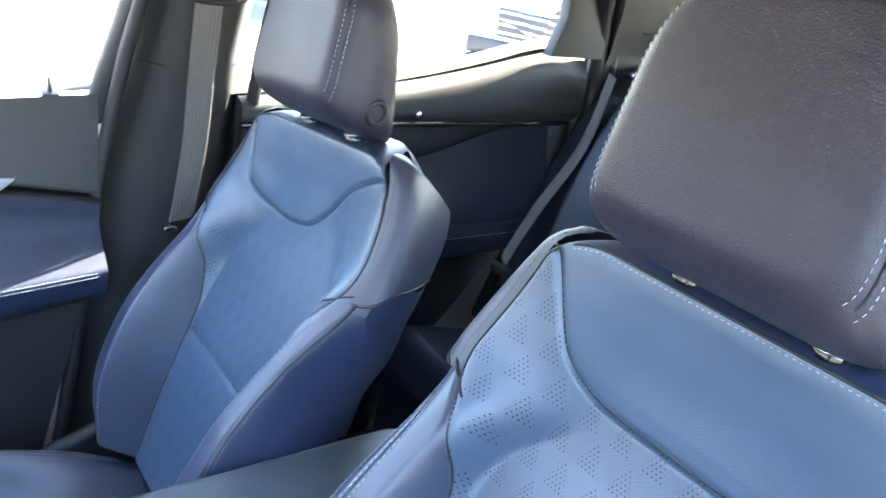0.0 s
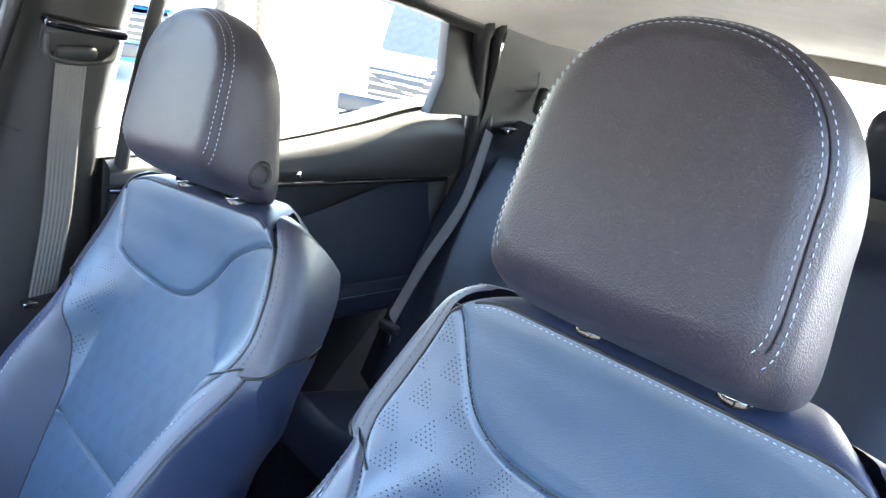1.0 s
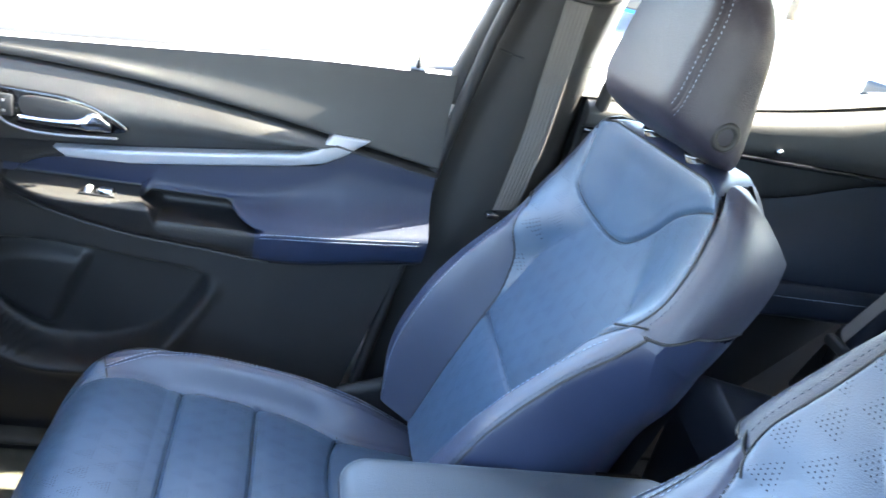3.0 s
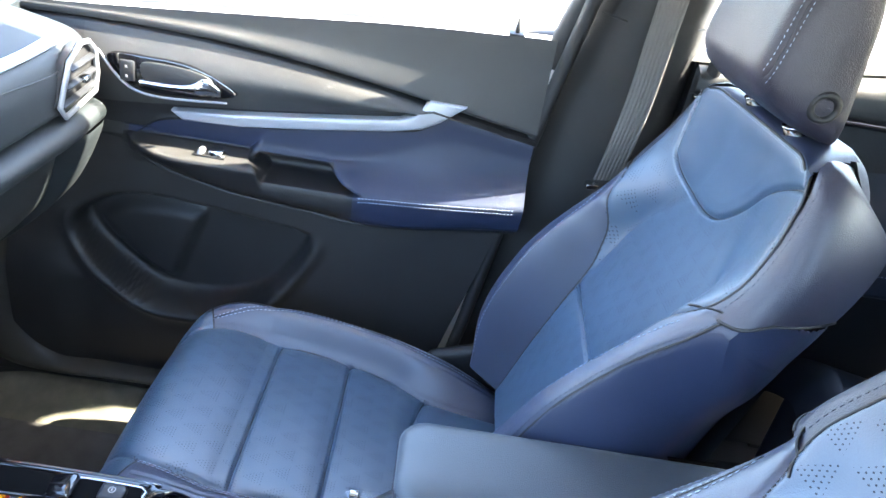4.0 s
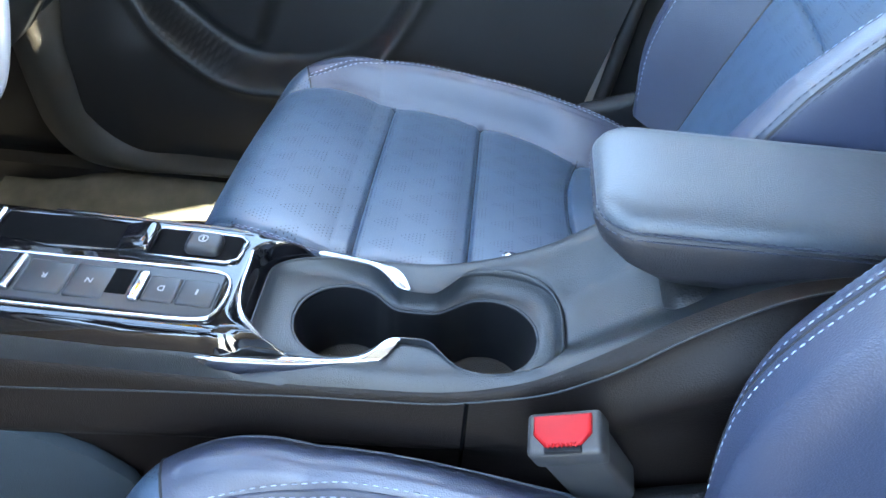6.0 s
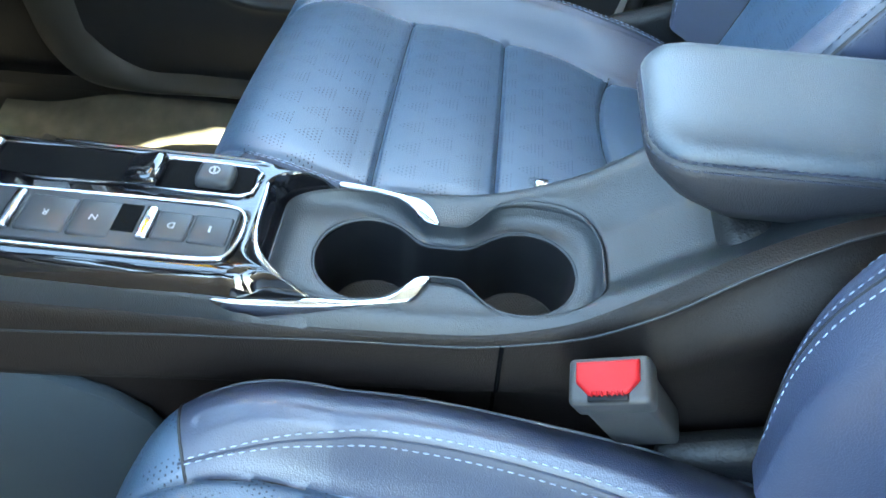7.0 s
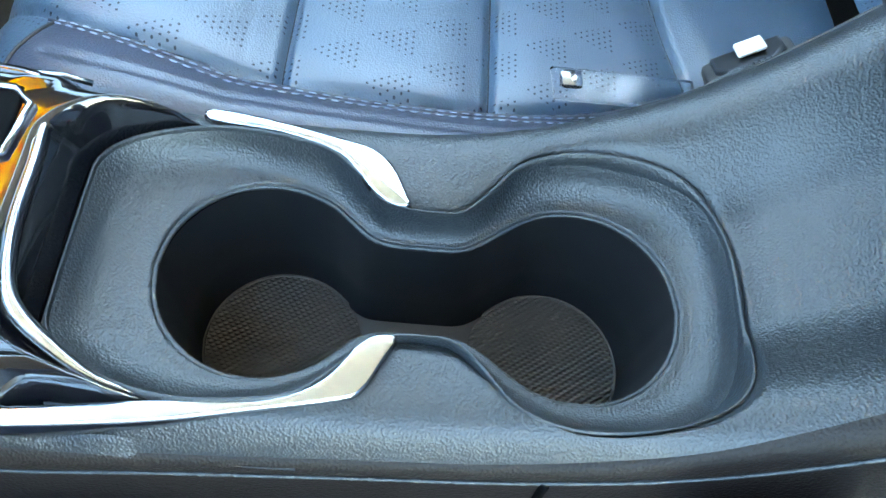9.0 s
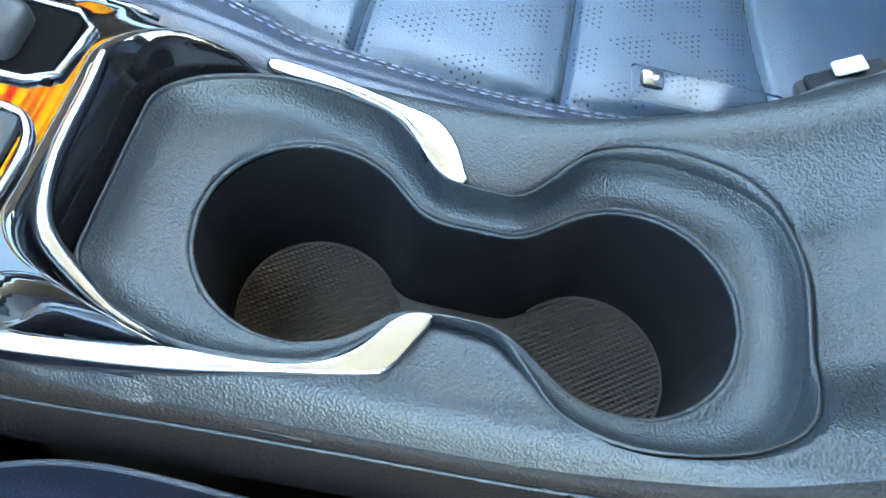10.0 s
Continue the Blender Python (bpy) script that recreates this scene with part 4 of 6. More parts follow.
# ---- rear door and rear quarter ----
rear_door = thing("door_2", "closed rear door with navy pad and charcoal top", "car door", kind="structure")
outline = [(-.52, .30), (-.52, 1.08), (-.70, 1.095), (-.88, 1.12), (-1.05, 1.155), (-1.20, 1.192), (-1.255, 1.20), (-1.33, 1.19), (-1.375, 1.14), (-1.36, .95), (-1.30, .80), (-1.15, .62), (-1.0, .45), (-.95, .30)]
part("door_panel", prism(outline, 0, DX, DX + .05, .006), black_soft, rear_door)
verts, k = [], 10
for q in range(30):
    y = -.52 - .84 * q / 29
    top = lerp_table([(-1.36, 1.18), (-1.26, 1.20), (-1.2, 1.192), (-1.05, 1.155), (-.88, 1.12), (-.7, 1.095), (-.52, 1.08)], y)
    low = lerp_table([(-1.36, 1.03), (-1.15, 1.03), (-.52, 1.03)], y)
    for j in range(k):
        t = j / (k - 1)
        verts.append((DX - .03 + .03 * max(t - .6, 0) ** 2 / .16 + .02 * max(.15 - t, 0) / .15, y, low + (top - low) * t))
mesh_part("upper_panel", verts, grid_faces(30, k), door_upper, rear_door)
verts = []
for q in range(30):
    y = -.50 - .78 * q / 29
    top = lerp_table([(-1.28, 1.20), (-1.2, 1.192), (-1.05, 1.155), (-.88, 1.12), (-.7, 1.095), (-.50, 1.08)], y)
    for j in range(6):
        a = j / 5 * math.pi
        verts.append((DX + .02 - .028 * math.cos(a), y, top + .012 * math.sin(a)))
mesh_part("window_ledge", verts, grid_faces(30, 6), door_upper, rear_door)
tube("trim_line", [(DX - .028, -.52 - .8 * q / 10, 1.03) for q in range(11)], .006, gloss_black, rear_door)
verts, k, cols = [], 12, 30
for q in range(cols):
    y = -.56 - .72 * q / (cols - 1)
    top = lerp_table([(-1.28, 1.02), (-1.2, 1.02), (-.92, .955), (-.56, .93)], y)
    low = lerp_table([(-1.28, .80), (-1.2, .80), (-1.0, .815), (-.56, .82)], y)
    for j in range(k):
        t = j / (k - 1)
        verts.append((DX - .012 - .05 * math.sin(math.pi * (1 - t) * .5) ** 2 - .008 * math.sin(math.pi * t), y, low + (top - low) * t))
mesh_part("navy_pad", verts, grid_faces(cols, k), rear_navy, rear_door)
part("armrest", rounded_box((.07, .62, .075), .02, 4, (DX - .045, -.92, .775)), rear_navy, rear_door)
stitches("stitching", [(DX - .082, -.9 - .3 * q / 10, .79) for q in range(11)], thread, rear_door)
part("pull_cup", rounded_box((.075, .20, .05), .012, 3, (DX - .046, -.72, .80)), black_soft, rear_door)
tube("lock_pin", [(DX - .028, -.888, 1.05), (DX - .04, -.888, 1.052)], .006, chrome, rear_door, 8)
part("window_corner", prism([(-1.205, 1.185), (-1.37, 1.185), (-1.37, 1.37), (-1.26, 1.42), (-1.22, 1.38), (-1.232, 1.27)], 0, DX - .05, DX - .02, .004), black_soft, rear_door)
rear_window = thing("window_2", "clear side window of the rear door", "window", kind="structure")
pane = mesh_part("pane", [(DX + .045, -.52, 1.08), (DX + .045, -1.25, 1.2), (.63, -1.22, 1.37), (.61, -.9, 1.41), (.60, -.52, 1.42)], [(0, 1, 2, 3, 4)], clear_glass, rear_window, smooth=False)
pane.visible_shadow = False

c_pillar = thing("c_pillar", "dark grey rear pillar trim with a coat hook", "pillar", kind="structure")
path = [(.69, -1.30, .55), (.69, -1.335, .8), (.685, -1.40, 1.05), (.675, -1.38, 1.2), (.635, -1.315, 1.36), (.60, -1.29, 1.42)]
tube("door_seal", path, .020, rubber, c_pillar, 8)
tube("door_seal", [(p[0] - .01, p[1] - .035, p[2]) for p in path], .016, black_soft, c_pillar, 8)
verts, rows, cols = [], 16, 20
for i in range(rows):
    z = .62 + .80 * i / (rows - 1)
    for j in range(cols):
        y = -1.34 - .85 * j / (cols - 1) - (.05 if z < 1.2 else .05 * (1.42 - z) / .22)
        verts.append((lerp_table([(.6, .68), (1.1, .67), (1.42, .585)], z) - .04 * (j / cols) ** 2, y, z))
mesh_part("quarter_trim", verts, grid_faces(rows, cols), pillar_grey, c_pillar)
tube("cover_seam", [(.618, y, z) for y, z in [(-1.42, 1.325), (-1.50, 1.325), (-1.525, 1.31), (-1.53, 1.27), (-1.515, 1.255), (-1.45, 1.255)]], .0015, rubber, c_pillar)
hook = part("coat_hook", rounded_box((.03, .035, .07), .014, 4, (.612, -1.55, 1.235), (10, 0, 0)), rubber, c_pillar)
part("ledge", rounded_box((.03, .10, .02), .006, 2, (.63, -1.50, 1.155)), chrome, c_pillar)
part("quarter_filler", prism([(-1.38, .2), (-1.38, 1.35), (-2.3, 1.25), (-2.3, .2)], 0, .72, .76, 0), pillar_grey, c_pillar, smooth=False)

# driver side wall, closed by door and quarter, window openings above
wall = thing("wall_driver_side", "dark driver side with its front door standing open", "car door", kind="structure")
bm = prism([(0, .2), (0, .99), (-.45, 1.02), (-1.02, 1.07), (-1.05, .9), (-.92, .3), (-.85, .2)], 0, -.03, .03, .006)
bmesh.ops.transform(bm, matrix=pose(-.78, .74, 0, 0, 0, -30), verts=bm.verts)
part("front_door", bm, door_black, wall, "driver door standing open")
part("cowl_side", prism([(1.0, .2), (1.0, .97), (.74, .99), (.74, .2)], 0, -.78, -.72, .006), door_black, wall)
part("rear_door_panel", prism([(-.52, .2), (-.52, 1.08), (-1.25, 1.2), (-1.4, 1.3), (-2.2, 1.25), (-2.2, .2)], 0, -.78, -.72, .006), door_black, wall)
part("pillar", prism([(-.33, .2), (-.36, 1.08), (-.40, 1.42), (-.50, 1.42), (-.52, 1.08), (-.53, .2)], 0, -.76, -.66, .01), pillar_grey, wall)
part("rear_pillar", prism([(-1.25, 1.15), (-1.2, 1.42), (-2.1, 1.36), (-2.1, 1.15)], 0, -.72, -.64, .01), pillar_grey, wall)
back_wall = thing("wall_tailgate", "dark tailgate trim below the rear window", "tailgate", kind="structure")
part("trim", prism([(-.72, .2), (.72, .2), (.72, 1.17), (-.72, 1.17)], 1, -2.24, -2.18, .01), pillar_grey, back_wall)
part("window_frame", prism([(-.60, 1.415), (.60, 1.415), (.60, 1.47), (-.60, 1.47)], 1, -2.10, -2.05, .01), headliner, back_wall)
pane = mesh_part("window_pane", [(-.64, -2.2, 1.16), (.64, -2.2, 1.16), (.58, -2.06, 1.41), (-.58, -2.06, 1.41)], [(0, 1, 2, 3)], clear_glass, back_wall, smooth=False)
pane.visible_shadow = False

# ---- rear seat ----
rear_seat = thing("rear_bench", "deep navy leather rear bench seat", "bench seat")
verts, rows, cols = [], 26, 60
for i in range(rows):
    t = i / (rows - 1)
    for j in range(cols):
        x = -.67 + 1.34 * j / (cols - 1)
        bol = .03 * math.cos(x / .31 * math.pi) ** 2 * math.sin(math.pi * min(t * 1.2, 1))
        edge = .04 * max(abs(x) - .58, 0) / .09
        verts.append((x, -1.10 - .30 * t - edge + bol + (groove(abs(abs(x) - .14), .006, .008)) - .10 * max(t - .9, 0) / .1, .56 + .62 * t))
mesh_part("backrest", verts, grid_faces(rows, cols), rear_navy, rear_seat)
verts, rows = [], 26
for i in range(rows):
    t = i / (rows - 1)
    for j in range(cols):
        x = -.70 + 1.40 * j / (cols - 1)
        z = .60 - .06 * t + .02 * math.cos(x / .31 * math.pi) ** 2
        z -= .10 * max(.12 - t, 0) / .12 + .04 * max(abs(x) - .58, 0) / .08
        z += groove(abs(abs(x) - .50), .006, .008) + groove(abs(abs(x) - .16), .006, .008)
        verts.append((x, -.86 - .30 * t, z))
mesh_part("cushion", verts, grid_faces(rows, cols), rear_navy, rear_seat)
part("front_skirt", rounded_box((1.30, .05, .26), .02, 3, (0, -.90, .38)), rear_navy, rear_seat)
stitches("stitching", [(x, -1.0 - .1 * q / 8, .592) for q, x in enumerate([.50] * 9)], thread_dark, rear_seat)
part("headrest", rounded_box((.24, .09, .16), .035, 4, (-.26, -1.50, 1.30), (-15, 0, 0)), rear_navy, rear_seat)
rear_belt = thing("rear_seat_belt", "grey rear seat belt with its steel tongue hanging by the door", "seat belt")
ribbon("webbing", curve_points([(.60, -1.36, 1.16), (.585, -1.30, 1.0), (.57, -1.18, .86), (.552, -1.095, .755)], 8), .046, (1, -.5, 0.1), belt_web, rear_belt)
part("tongue_grip", rounded_box((.055, .02, .022), .006, 3, (.548, -1.088, .738)), rubber, rear_belt)
part("tongue", rounded_box((.026, .004, .04), .002, 2, (.546, -1.083, .712)), chrome, rear_belt)

# ---- dashboard ----
dash = thing("dashboard", "slate dashboard with silver strip and end air vent", "dashboard", kind="structure")
profile = curve_points([(.80, 1.03, 0), (.60, 1.015, 0), (.50, 1.00, 0), (.445, .985, 0), (.425, .955, 0), (.42, .912, 0), (.420, .900, 0), (.428, .892, 0), (.445, .888, 0), (.47, .888, 0)], 6)
knee = curve_points([(.480, .886, 0), (.44, .889, 0), (.412, .886, 0), (.399, .876, 0), (.397, .864, 0), (.405, .853, 0), (.430, .847, 0), (.46, .846, 0)], 6)
low = curve_points([(.440, .850, 0), (.452, .79, 0), (.489, .706, 0), (.556, .634, 0), (.62, .56, 0), (.72, .50, 0)], 6)


def sweep(name, prof, x0, x1, mat, label="", steps=30, inset=lambda x: 0.0):
    verts = []
    for i in range(steps + 1):
        x = x0 + (x1 - x0) * i / steps
        for p in prof:
            verts.append((x, p[0] + inset(x), p[1]))
    return mesh_part(name, verts, grid_faces(steps + 1, len(prof)), mat, dash, label)


bend = lambda x: .05 * min(max((.5 - x) / .5, 0), 1)
sweep("upper_pad", profile, -.66, .626, dash_blue, "slate grey upper dash", inset=bend)
sweep("knee_roll", knee, -.66, .610, dash_blue, "slate grey roll under the dash pad", inset=bend)
sweep("glove_box", low, -.66, .570, dash_blue, "slate grey glove box", inset=lambda x: bend(x) + .008)
part("pad_end", prism([(p[0] + .001, p[1] - .001) for p in profile] + [(.80, .888)], 0, .600, .626, .003), dash_blue, dash)
part("knee_end", prism([(p[0], p[1]) for p in knee] + [(.60, .846), (.60, .886)], 0, .585, .612, .003), dash_blue, dash)
# end cap below the roll: a tapering face towards the seat, closed by its side
cap_line = curve_points([(.400, .852, 0), (.404, .8345, 0), (.427, .78, 0), (.462, .723, 0), (.529, .652, 0), (.60, .59, 0)], 6)
verts = []
for p in cap_line:
    left = lerp_table([(.59, .590), (.65, .580), (.72, .565), (.78, .556), (.855, .548)], p.y)
    verts += [(left, p.x + .08, p.y), (left, p.x + .003, p.y), (left + .003, p.x, p.y), (.600, p.x, p.y), (.610, p.x + .002, p.y), (.614, p.x + .008, p.y), (.614, p.x + .25, p.y)]
mesh_part("end_cap", verts, grid_faces(len(cap_line), 7), dash_blue, dash, "slate dash end cap")
tube("pad_crease", [(x, .4245 + bend(x), .9555 + .014 * smooth_step((.53 - x) / .2)) for x in [-.3 + .832 * q / 40 for q in range(41)]], .0012, rubber, dash)
sweep("silver_strip", curve_points([(.458, .991, 0), (.448, .9945, 0), (.4405, .9895, 0), (.4385, .984, 0), (.450, .981, 0)], 4), -.66, .575, silver, inset=bend)
vent_line = [(.572, .986), (.598, .982), (.618, .964), (.622, .926), (.611, .900), (.508, .894), (.494, .913), (.532, .969)]
vent = part("air_vent", prism(vent_line, 1, .418, .43, .002), rubber, dash)
tube("vent_frame", [(x, .412, z) for x, z in vent_line], .0042, silver, vent, 8, True, "silver vent frame")
for q in range(3):
    z = .912 + .022 * q
    part("vent_slat", rounded_box((.115 - .018 * q, .010, .004), .001, 1, (.558 + .008 * q, .413, z), (25, 0, 0)), button_grey, vent)
part("vent_knob", rounded_box((.018, .014, .010), .003, 2, (.568, .408, .934)), chrome, vent)
part("firewall", prism([(-.72, .2), (.72, .2), (.72, 1.02), (-.72, 1.02)], 1, .92, .96, 0), black_soft, dash, smooth=False)
part("cowl", prism([(-.72, .55), (.72, .55), (.72, 1.5), (-.72, 1.5)], 2, .98, 1.0, 0), dash_blue, dash, smooth=False)
tube("stack_trim", curve_points([(.222, .40, .99), (.196, .37, .93), (.176, .36, .854), (.156, .36, .80), (.146, .375, .75), (.14, .40, .72)], 8), .006, silver, dash, 10, False, "satin silver edge of the centre stack")
part("stack_side", prism([(.52, 1.0), (.40, .99), (.372, .93), (.362, .854), (.362, .79), (.382, .72), (.43, .68), (.56, .66)], 0, .05, .145, .01), gloss_black, dash)
stack = part("centre_stack", rounded_box((.26, .10, .34), .03, 4, (0, .52, .80), (-20, 0, 0)), gloss_black, dash)
wheel = thing("steering_wheel", "dark leather steering wheel with silver lower spoke", "steering wheel")
wm = pose(-.34, .34, .93, -66, 0, 0)
ring = [wm @ Vector((.185 * math.cos(2 * math.pi * k / 48), .18 * math.sin(2 * math.pi * k / 48), 0)) for k in range(48)]
tube("rim", ring, .015, leather_deep, wheel, 10, True)
bm = rounded_box((.17, .14, .05), .02, 3)
bmesh.ops.transform(bm, matrix=wm @ pose(0, 0, -.03), verts=bm.verts)
part("hub", bm, black_soft, wheel)
for a in (0, 180, 270):
    bm = rounded_box((.12, .035, .02), .008, 2, (.11, 0, -.015))
    bmesh.ops.transform(bm, matrix=wm @ pose(0, 0, 0, 0, 0, a), verts=bm.verts)
    part("spoke", bm, silver if a == 270 else black_soft, wheel)
bm = rounded_box((.07, .07, .25), .02, 3)
bmesh.ops.transform(bm, matrix=wm @ pose(0, 0, -.17), verts=bm.verts)
part("column", bm, black_soft, wheel)
mat_floor = thing("floor_mat", "charcoal carpet mat in the passenger footwell", "floor mat")
part("mat", rounded_box((.46, .52, .015), .006, 2, (.37, .45, .2178)), carpet, mat_floor)

# ---- centre console ----
console = thing("centre_console", "grained slate console with cup holders and gloss black shifter panel", "console", kind="structure")
TOP = .664


def quarter(points, n):
    """A closed outline, mirrored twice about the y axis only: points from the front middle to the rear middle on the far side."""
    line = curve_points([(x, y, 0) for x, y in points], 10)
    seg = [0.0]
    for a, b in zip(line, line[1:]):
        seg.append(seg[-1] + (b - a).length)
    out = []
    for k in range(n + 1):
        s = seg[-1] * k / n
        i = max(i for i, v in enumerate(seg) if v <= s + 1e-12)
        i = min(i, len(line) - 2)
        f = (s - seg[i]) / max(seg[i + 1] - seg[i], 1e-9)
        out.append(line[i].lerp(line[i + 1], f))
    far = [(p.x, p.y) for p in out]
    near = [(-x, y) for x, y in far[::-1]]
    return far + near[1:-1]


RF, RR, CF, CR = .0398, .0398, .0505, -.0650
rim_pts = [(0, CF + RF)]
rim_pts += [(RF * math.sin(a), CF + RF * math.cos(a)) for a in [radians(q) for q in (20, 40, 60, 80, 100, 120, 135)]]
rim_pts += [(.0215, .0145), (.0188, .007), (.0184, -.006), (.0190, -.020), (.0225, -.0285)]
rim_pts += [(RR * math.sin(a), CR + RR * math.cos(a)) for a in [radians(q) for q in (50, 65, 80, 100, 120, 140, 160)]]
rim_pts += [(0, CR - RR)]
tray_pts = [(0, .1142), (.02, .1142), (.033, .113), (.043, .103), (.050, .085), (.0525, .068), (.051, .048), (.047, .032), (.036, .0185), (.0275, .011), (.0250, .002), (.0245, -.008), (.0255, -.020), (.035, -.0305), (.047, -.042), (.0525, -.058), (.0525, -.077), (.0480, -.098), (.0385, -.1120), (.021, -.1192), (0, -.1205)]
lip_pts = [(0, .1165), (.0205, .1165), (.0345, .1155), (.0455, .105), (.0525, .086), (.055, .068), (.0535, .047), (.049, .0305), (.037, .0165), (.0285, .0095), (.026, .0015), (.0255, -.008), (.027, -.019), (.0365, -.0285), (.049, -.040), (.0550, -.057), (.0555, -.078), (.0512, -.100), (.0410, -.1152), (.022, -.1230), (0, -.1245)]
N = 90
rim, tray, lip = quarter(rim_pts, N), quarter(tray_pts, N), quarter(lip_pts, N)


NEAR_EDGE = [(-.5, -.069), (-.2, -.069), (-.16, -.068), (-.13, -.068), (-.09, -.0660), (-.05, -.0645), (0, -.0650), (.07, -.067), (.12, -.068), (.5, -.068)]
FAR_EDGE = [(-.5, .125), (-.3, .125), (-.2, .117), (-.13, .096), (-.10, .088), (-.06, .0780), (-.015, .0710), (.035, .0690), (.12, .069), (.5, .069)]


def con_mid(y):
    return (lerp_table(NEAR_EDGE, y) + lerp_table(FAR_EDGE, y)) / 2


def con_half(y):
    return (lerp_table(FAR_EDGE, y) - lerp_table(NEAR_EDGE, y)) / 2


def seam_x(y):
    """Where the console's top breaks into its flank, behind the cups."""
    return lerp_table([(-.40, .0), (-.30, -.028), (-.226, -.046), (-.16, -.0600), (-.112, -.0645), (-.075, -.0662)], y)


def crown(x, y):
    """Height of the console's top skin: level by the cups, then a scoop that climbs to the armrest."""
    t = min(abs(x - con_mid(y)) / con_half(y), 1)
    zc = lerp_table([(-.34, .76), (-.24, .735), (-.19, .705), (-.155, .682), (-.128, TOP + .001), (.02, TOP), (.32, TOP + .012)], y)
    ze = lerp_table([(-.34, .785), (-.26, .768), (-.20, .738), (-.15, .705), (-.11, .684), (-.06, .671), (.0, TOP + .001), (.12, TOP + .001), (.32, TOP - .002)], y)
    f = min(max((t - .25) / .5, 0), 1)
    z = zc + (ze - zc) * f * f * (3 - 2 * f)
    return z - .013 * max(t - .80, 0) ** 2 / .04


def brow_x(y):
    """Near edge of the console's top, where it rolls over into the flank."""
    return lerp_table([(-.40, .016), (-.30, -.012), (-.226, -.031), (-.16, -.0475), (-.13, -.0545), (-.10, -.0600), (-.07, -.0622), (-.04, -.0635), (0, -.0645), (.07, -.067), (.12, -.068), (.5, -.068)], y)


def seam_point(y):
    """The seam between the rolled edge and the flank on the near side."""
    xe = lerp_table(NEAR_EDGE, y)
    w = smooth_step((-.03 - y) / .08)
    drop = lerp_table([(-.05, .006), (.02, .007), (.09, .0085), (.30, .026), (.48, .034)], y)
    x1, z1 = xe - flank_out(drop), crown(xe, y) - drop
    x2 = min(seam_x(y), brow_x(y) - .004)
    z2 = crown(x2, y) - .0075 * smooth_step((-.07 - y) / .05)
    return x1 + (x2 - x1) * w, z1 + (z2 - z1) * w, w


def flank_out(fall):
    """How far the console's flank stands out from the top's edge, at a depth below it."""
    return .0055 * smooth_step(fall / .012) + .003 * smooth_step((fall - .012) / .03) - .026 * smooth_step((fall - .055) / .035) - .012 * smooth_step((fall - .09) / .3)


def rings(name, loops, mat, parent, label="", cap=False, smooth=True):
    n2 = len(loops[0])
    verts = [p for loop in loops for p in loop]
    faces = [(i * n2 + k, i * n2 + (k + 1) % n2, (i + 1) * n2 + (k + 1) % n2, (i + 1) * n2 + k) for i in range(len(loops) - 1) for k in range(n2)]
    if cap:
        faces.append(tuple(range((len(loops) - 1) * n2, len(loops) * n2)))
    return mesh_part(name, verts, faces, mat, parent, label, smooth)


def mixed(a, b, t):
    return [(p[0] + (q[0] - p[0]) * t, p[1] + (q[1] - p[1]) * t) for p, q in zip(a, b)]


console_grain = material("slate grained console plastic", (0.0100, 0.0128, 0.0162), 0.44, spec=0.55, bump=0.32, bump_scale=1100.0, kind='cell', vary=0.12)
# tray dished between its lip and the cup rim, then the cup walls and floor
loops = []
for t, dz in ((0, .0), (.04, -.0012), (.10, -.0036), (.18, -.0062), (.28, -.0084), (.42, -.0104), (.6, -.0121), (.85, -.0138), (.93, -.0135), (.97, -.0142), (1, -.0165)):
    loops.append([(x, y, TOP + .001 + dz + .012 * max(y - .02, 0) / .3) for x, y in mixed(tray, rim, t)])
rings("cup_tray", loops, console_grain, console, "grained tray round two cup holders")
tube("cup_rim", [(x * .999, y, TOP - .0148 + .012 * max(y - .02, 0) / .3) for x, y in rim], .0011, console_grain, console, 8, True)
loops = []
for t, z in ((0, TOP - .0155), (.005, TOP - .018), (.02, TOP - .03), (.05, TOP - .060), (.09, TOP - .078), (.14, TOP - .082)):
    loops.append([(x * (1 - t), CF + (y - CF) * (1 - t) if y > 0 else CR + (y - CR) * (1 - t), z) for x, y in rim])
rings("cup_wall", loops, material("smooth black plastic", (0.006, 0.006, 0.007), 0.42, vary=0.1, spec=0.35), console, "smooth black cup wells")
mat_rubber = material("woven brown-black rubber", (0.032, 0.024, 0.019), 0.5, vary=0.2)
for cy, r in ((CF, RF * .87), (CR, RR * .87)):
    # woven relief: raised threads crossing every 2.2 mm, closed by a bead at the rim
    verts, faces, cells, index = [], [], 60, {}
    step = 2 * r / cells
    for i in range(cells + 1):
        for j in range(cells + 1):
            p, q = -r + step * i, -r + step * j
            k = max(1.0, math.hypot(p, q) / r)
            if k > 1.06:
                continue
            p, q = p / k, q / k
            index[i, j] = len(verts)
            verts.append((p * .82 - q * .574, cy + p * .574 + q * .82, TOP - .0815 + (.0005 if i % 2 == 0 or j % 2 == 0 else 0) + (.0003 if i % 2 == 0 else 0)))
    for i in range(cells):
        for j in range(cells):
            ring = [(i, j), (i + 1, j), (i + 1, j + 1), (i, j + 1)]
            if all(c in index for c in ring):
                faces.append(tuple(index[c] for c in ring))
    mesh_part("cup_mat", verts, faces, mat_rubber, console, "woven-grained rubber cup mat", False)
    toward = 270 if cy == CF else 90
    tube("mat_bead", [(r * math.cos(w), cy + r * math.sin(w), TOP - .0812) for w in [radians(toward + 40 + 280 * q / 48) for q in range(49)]], .0009, mat_rubber, console, 6)
part("cup_floor", rounded_box((.07, .19, .003), 0, 1, (0, -.007, TOP - .0838)), mat_rubber, console)
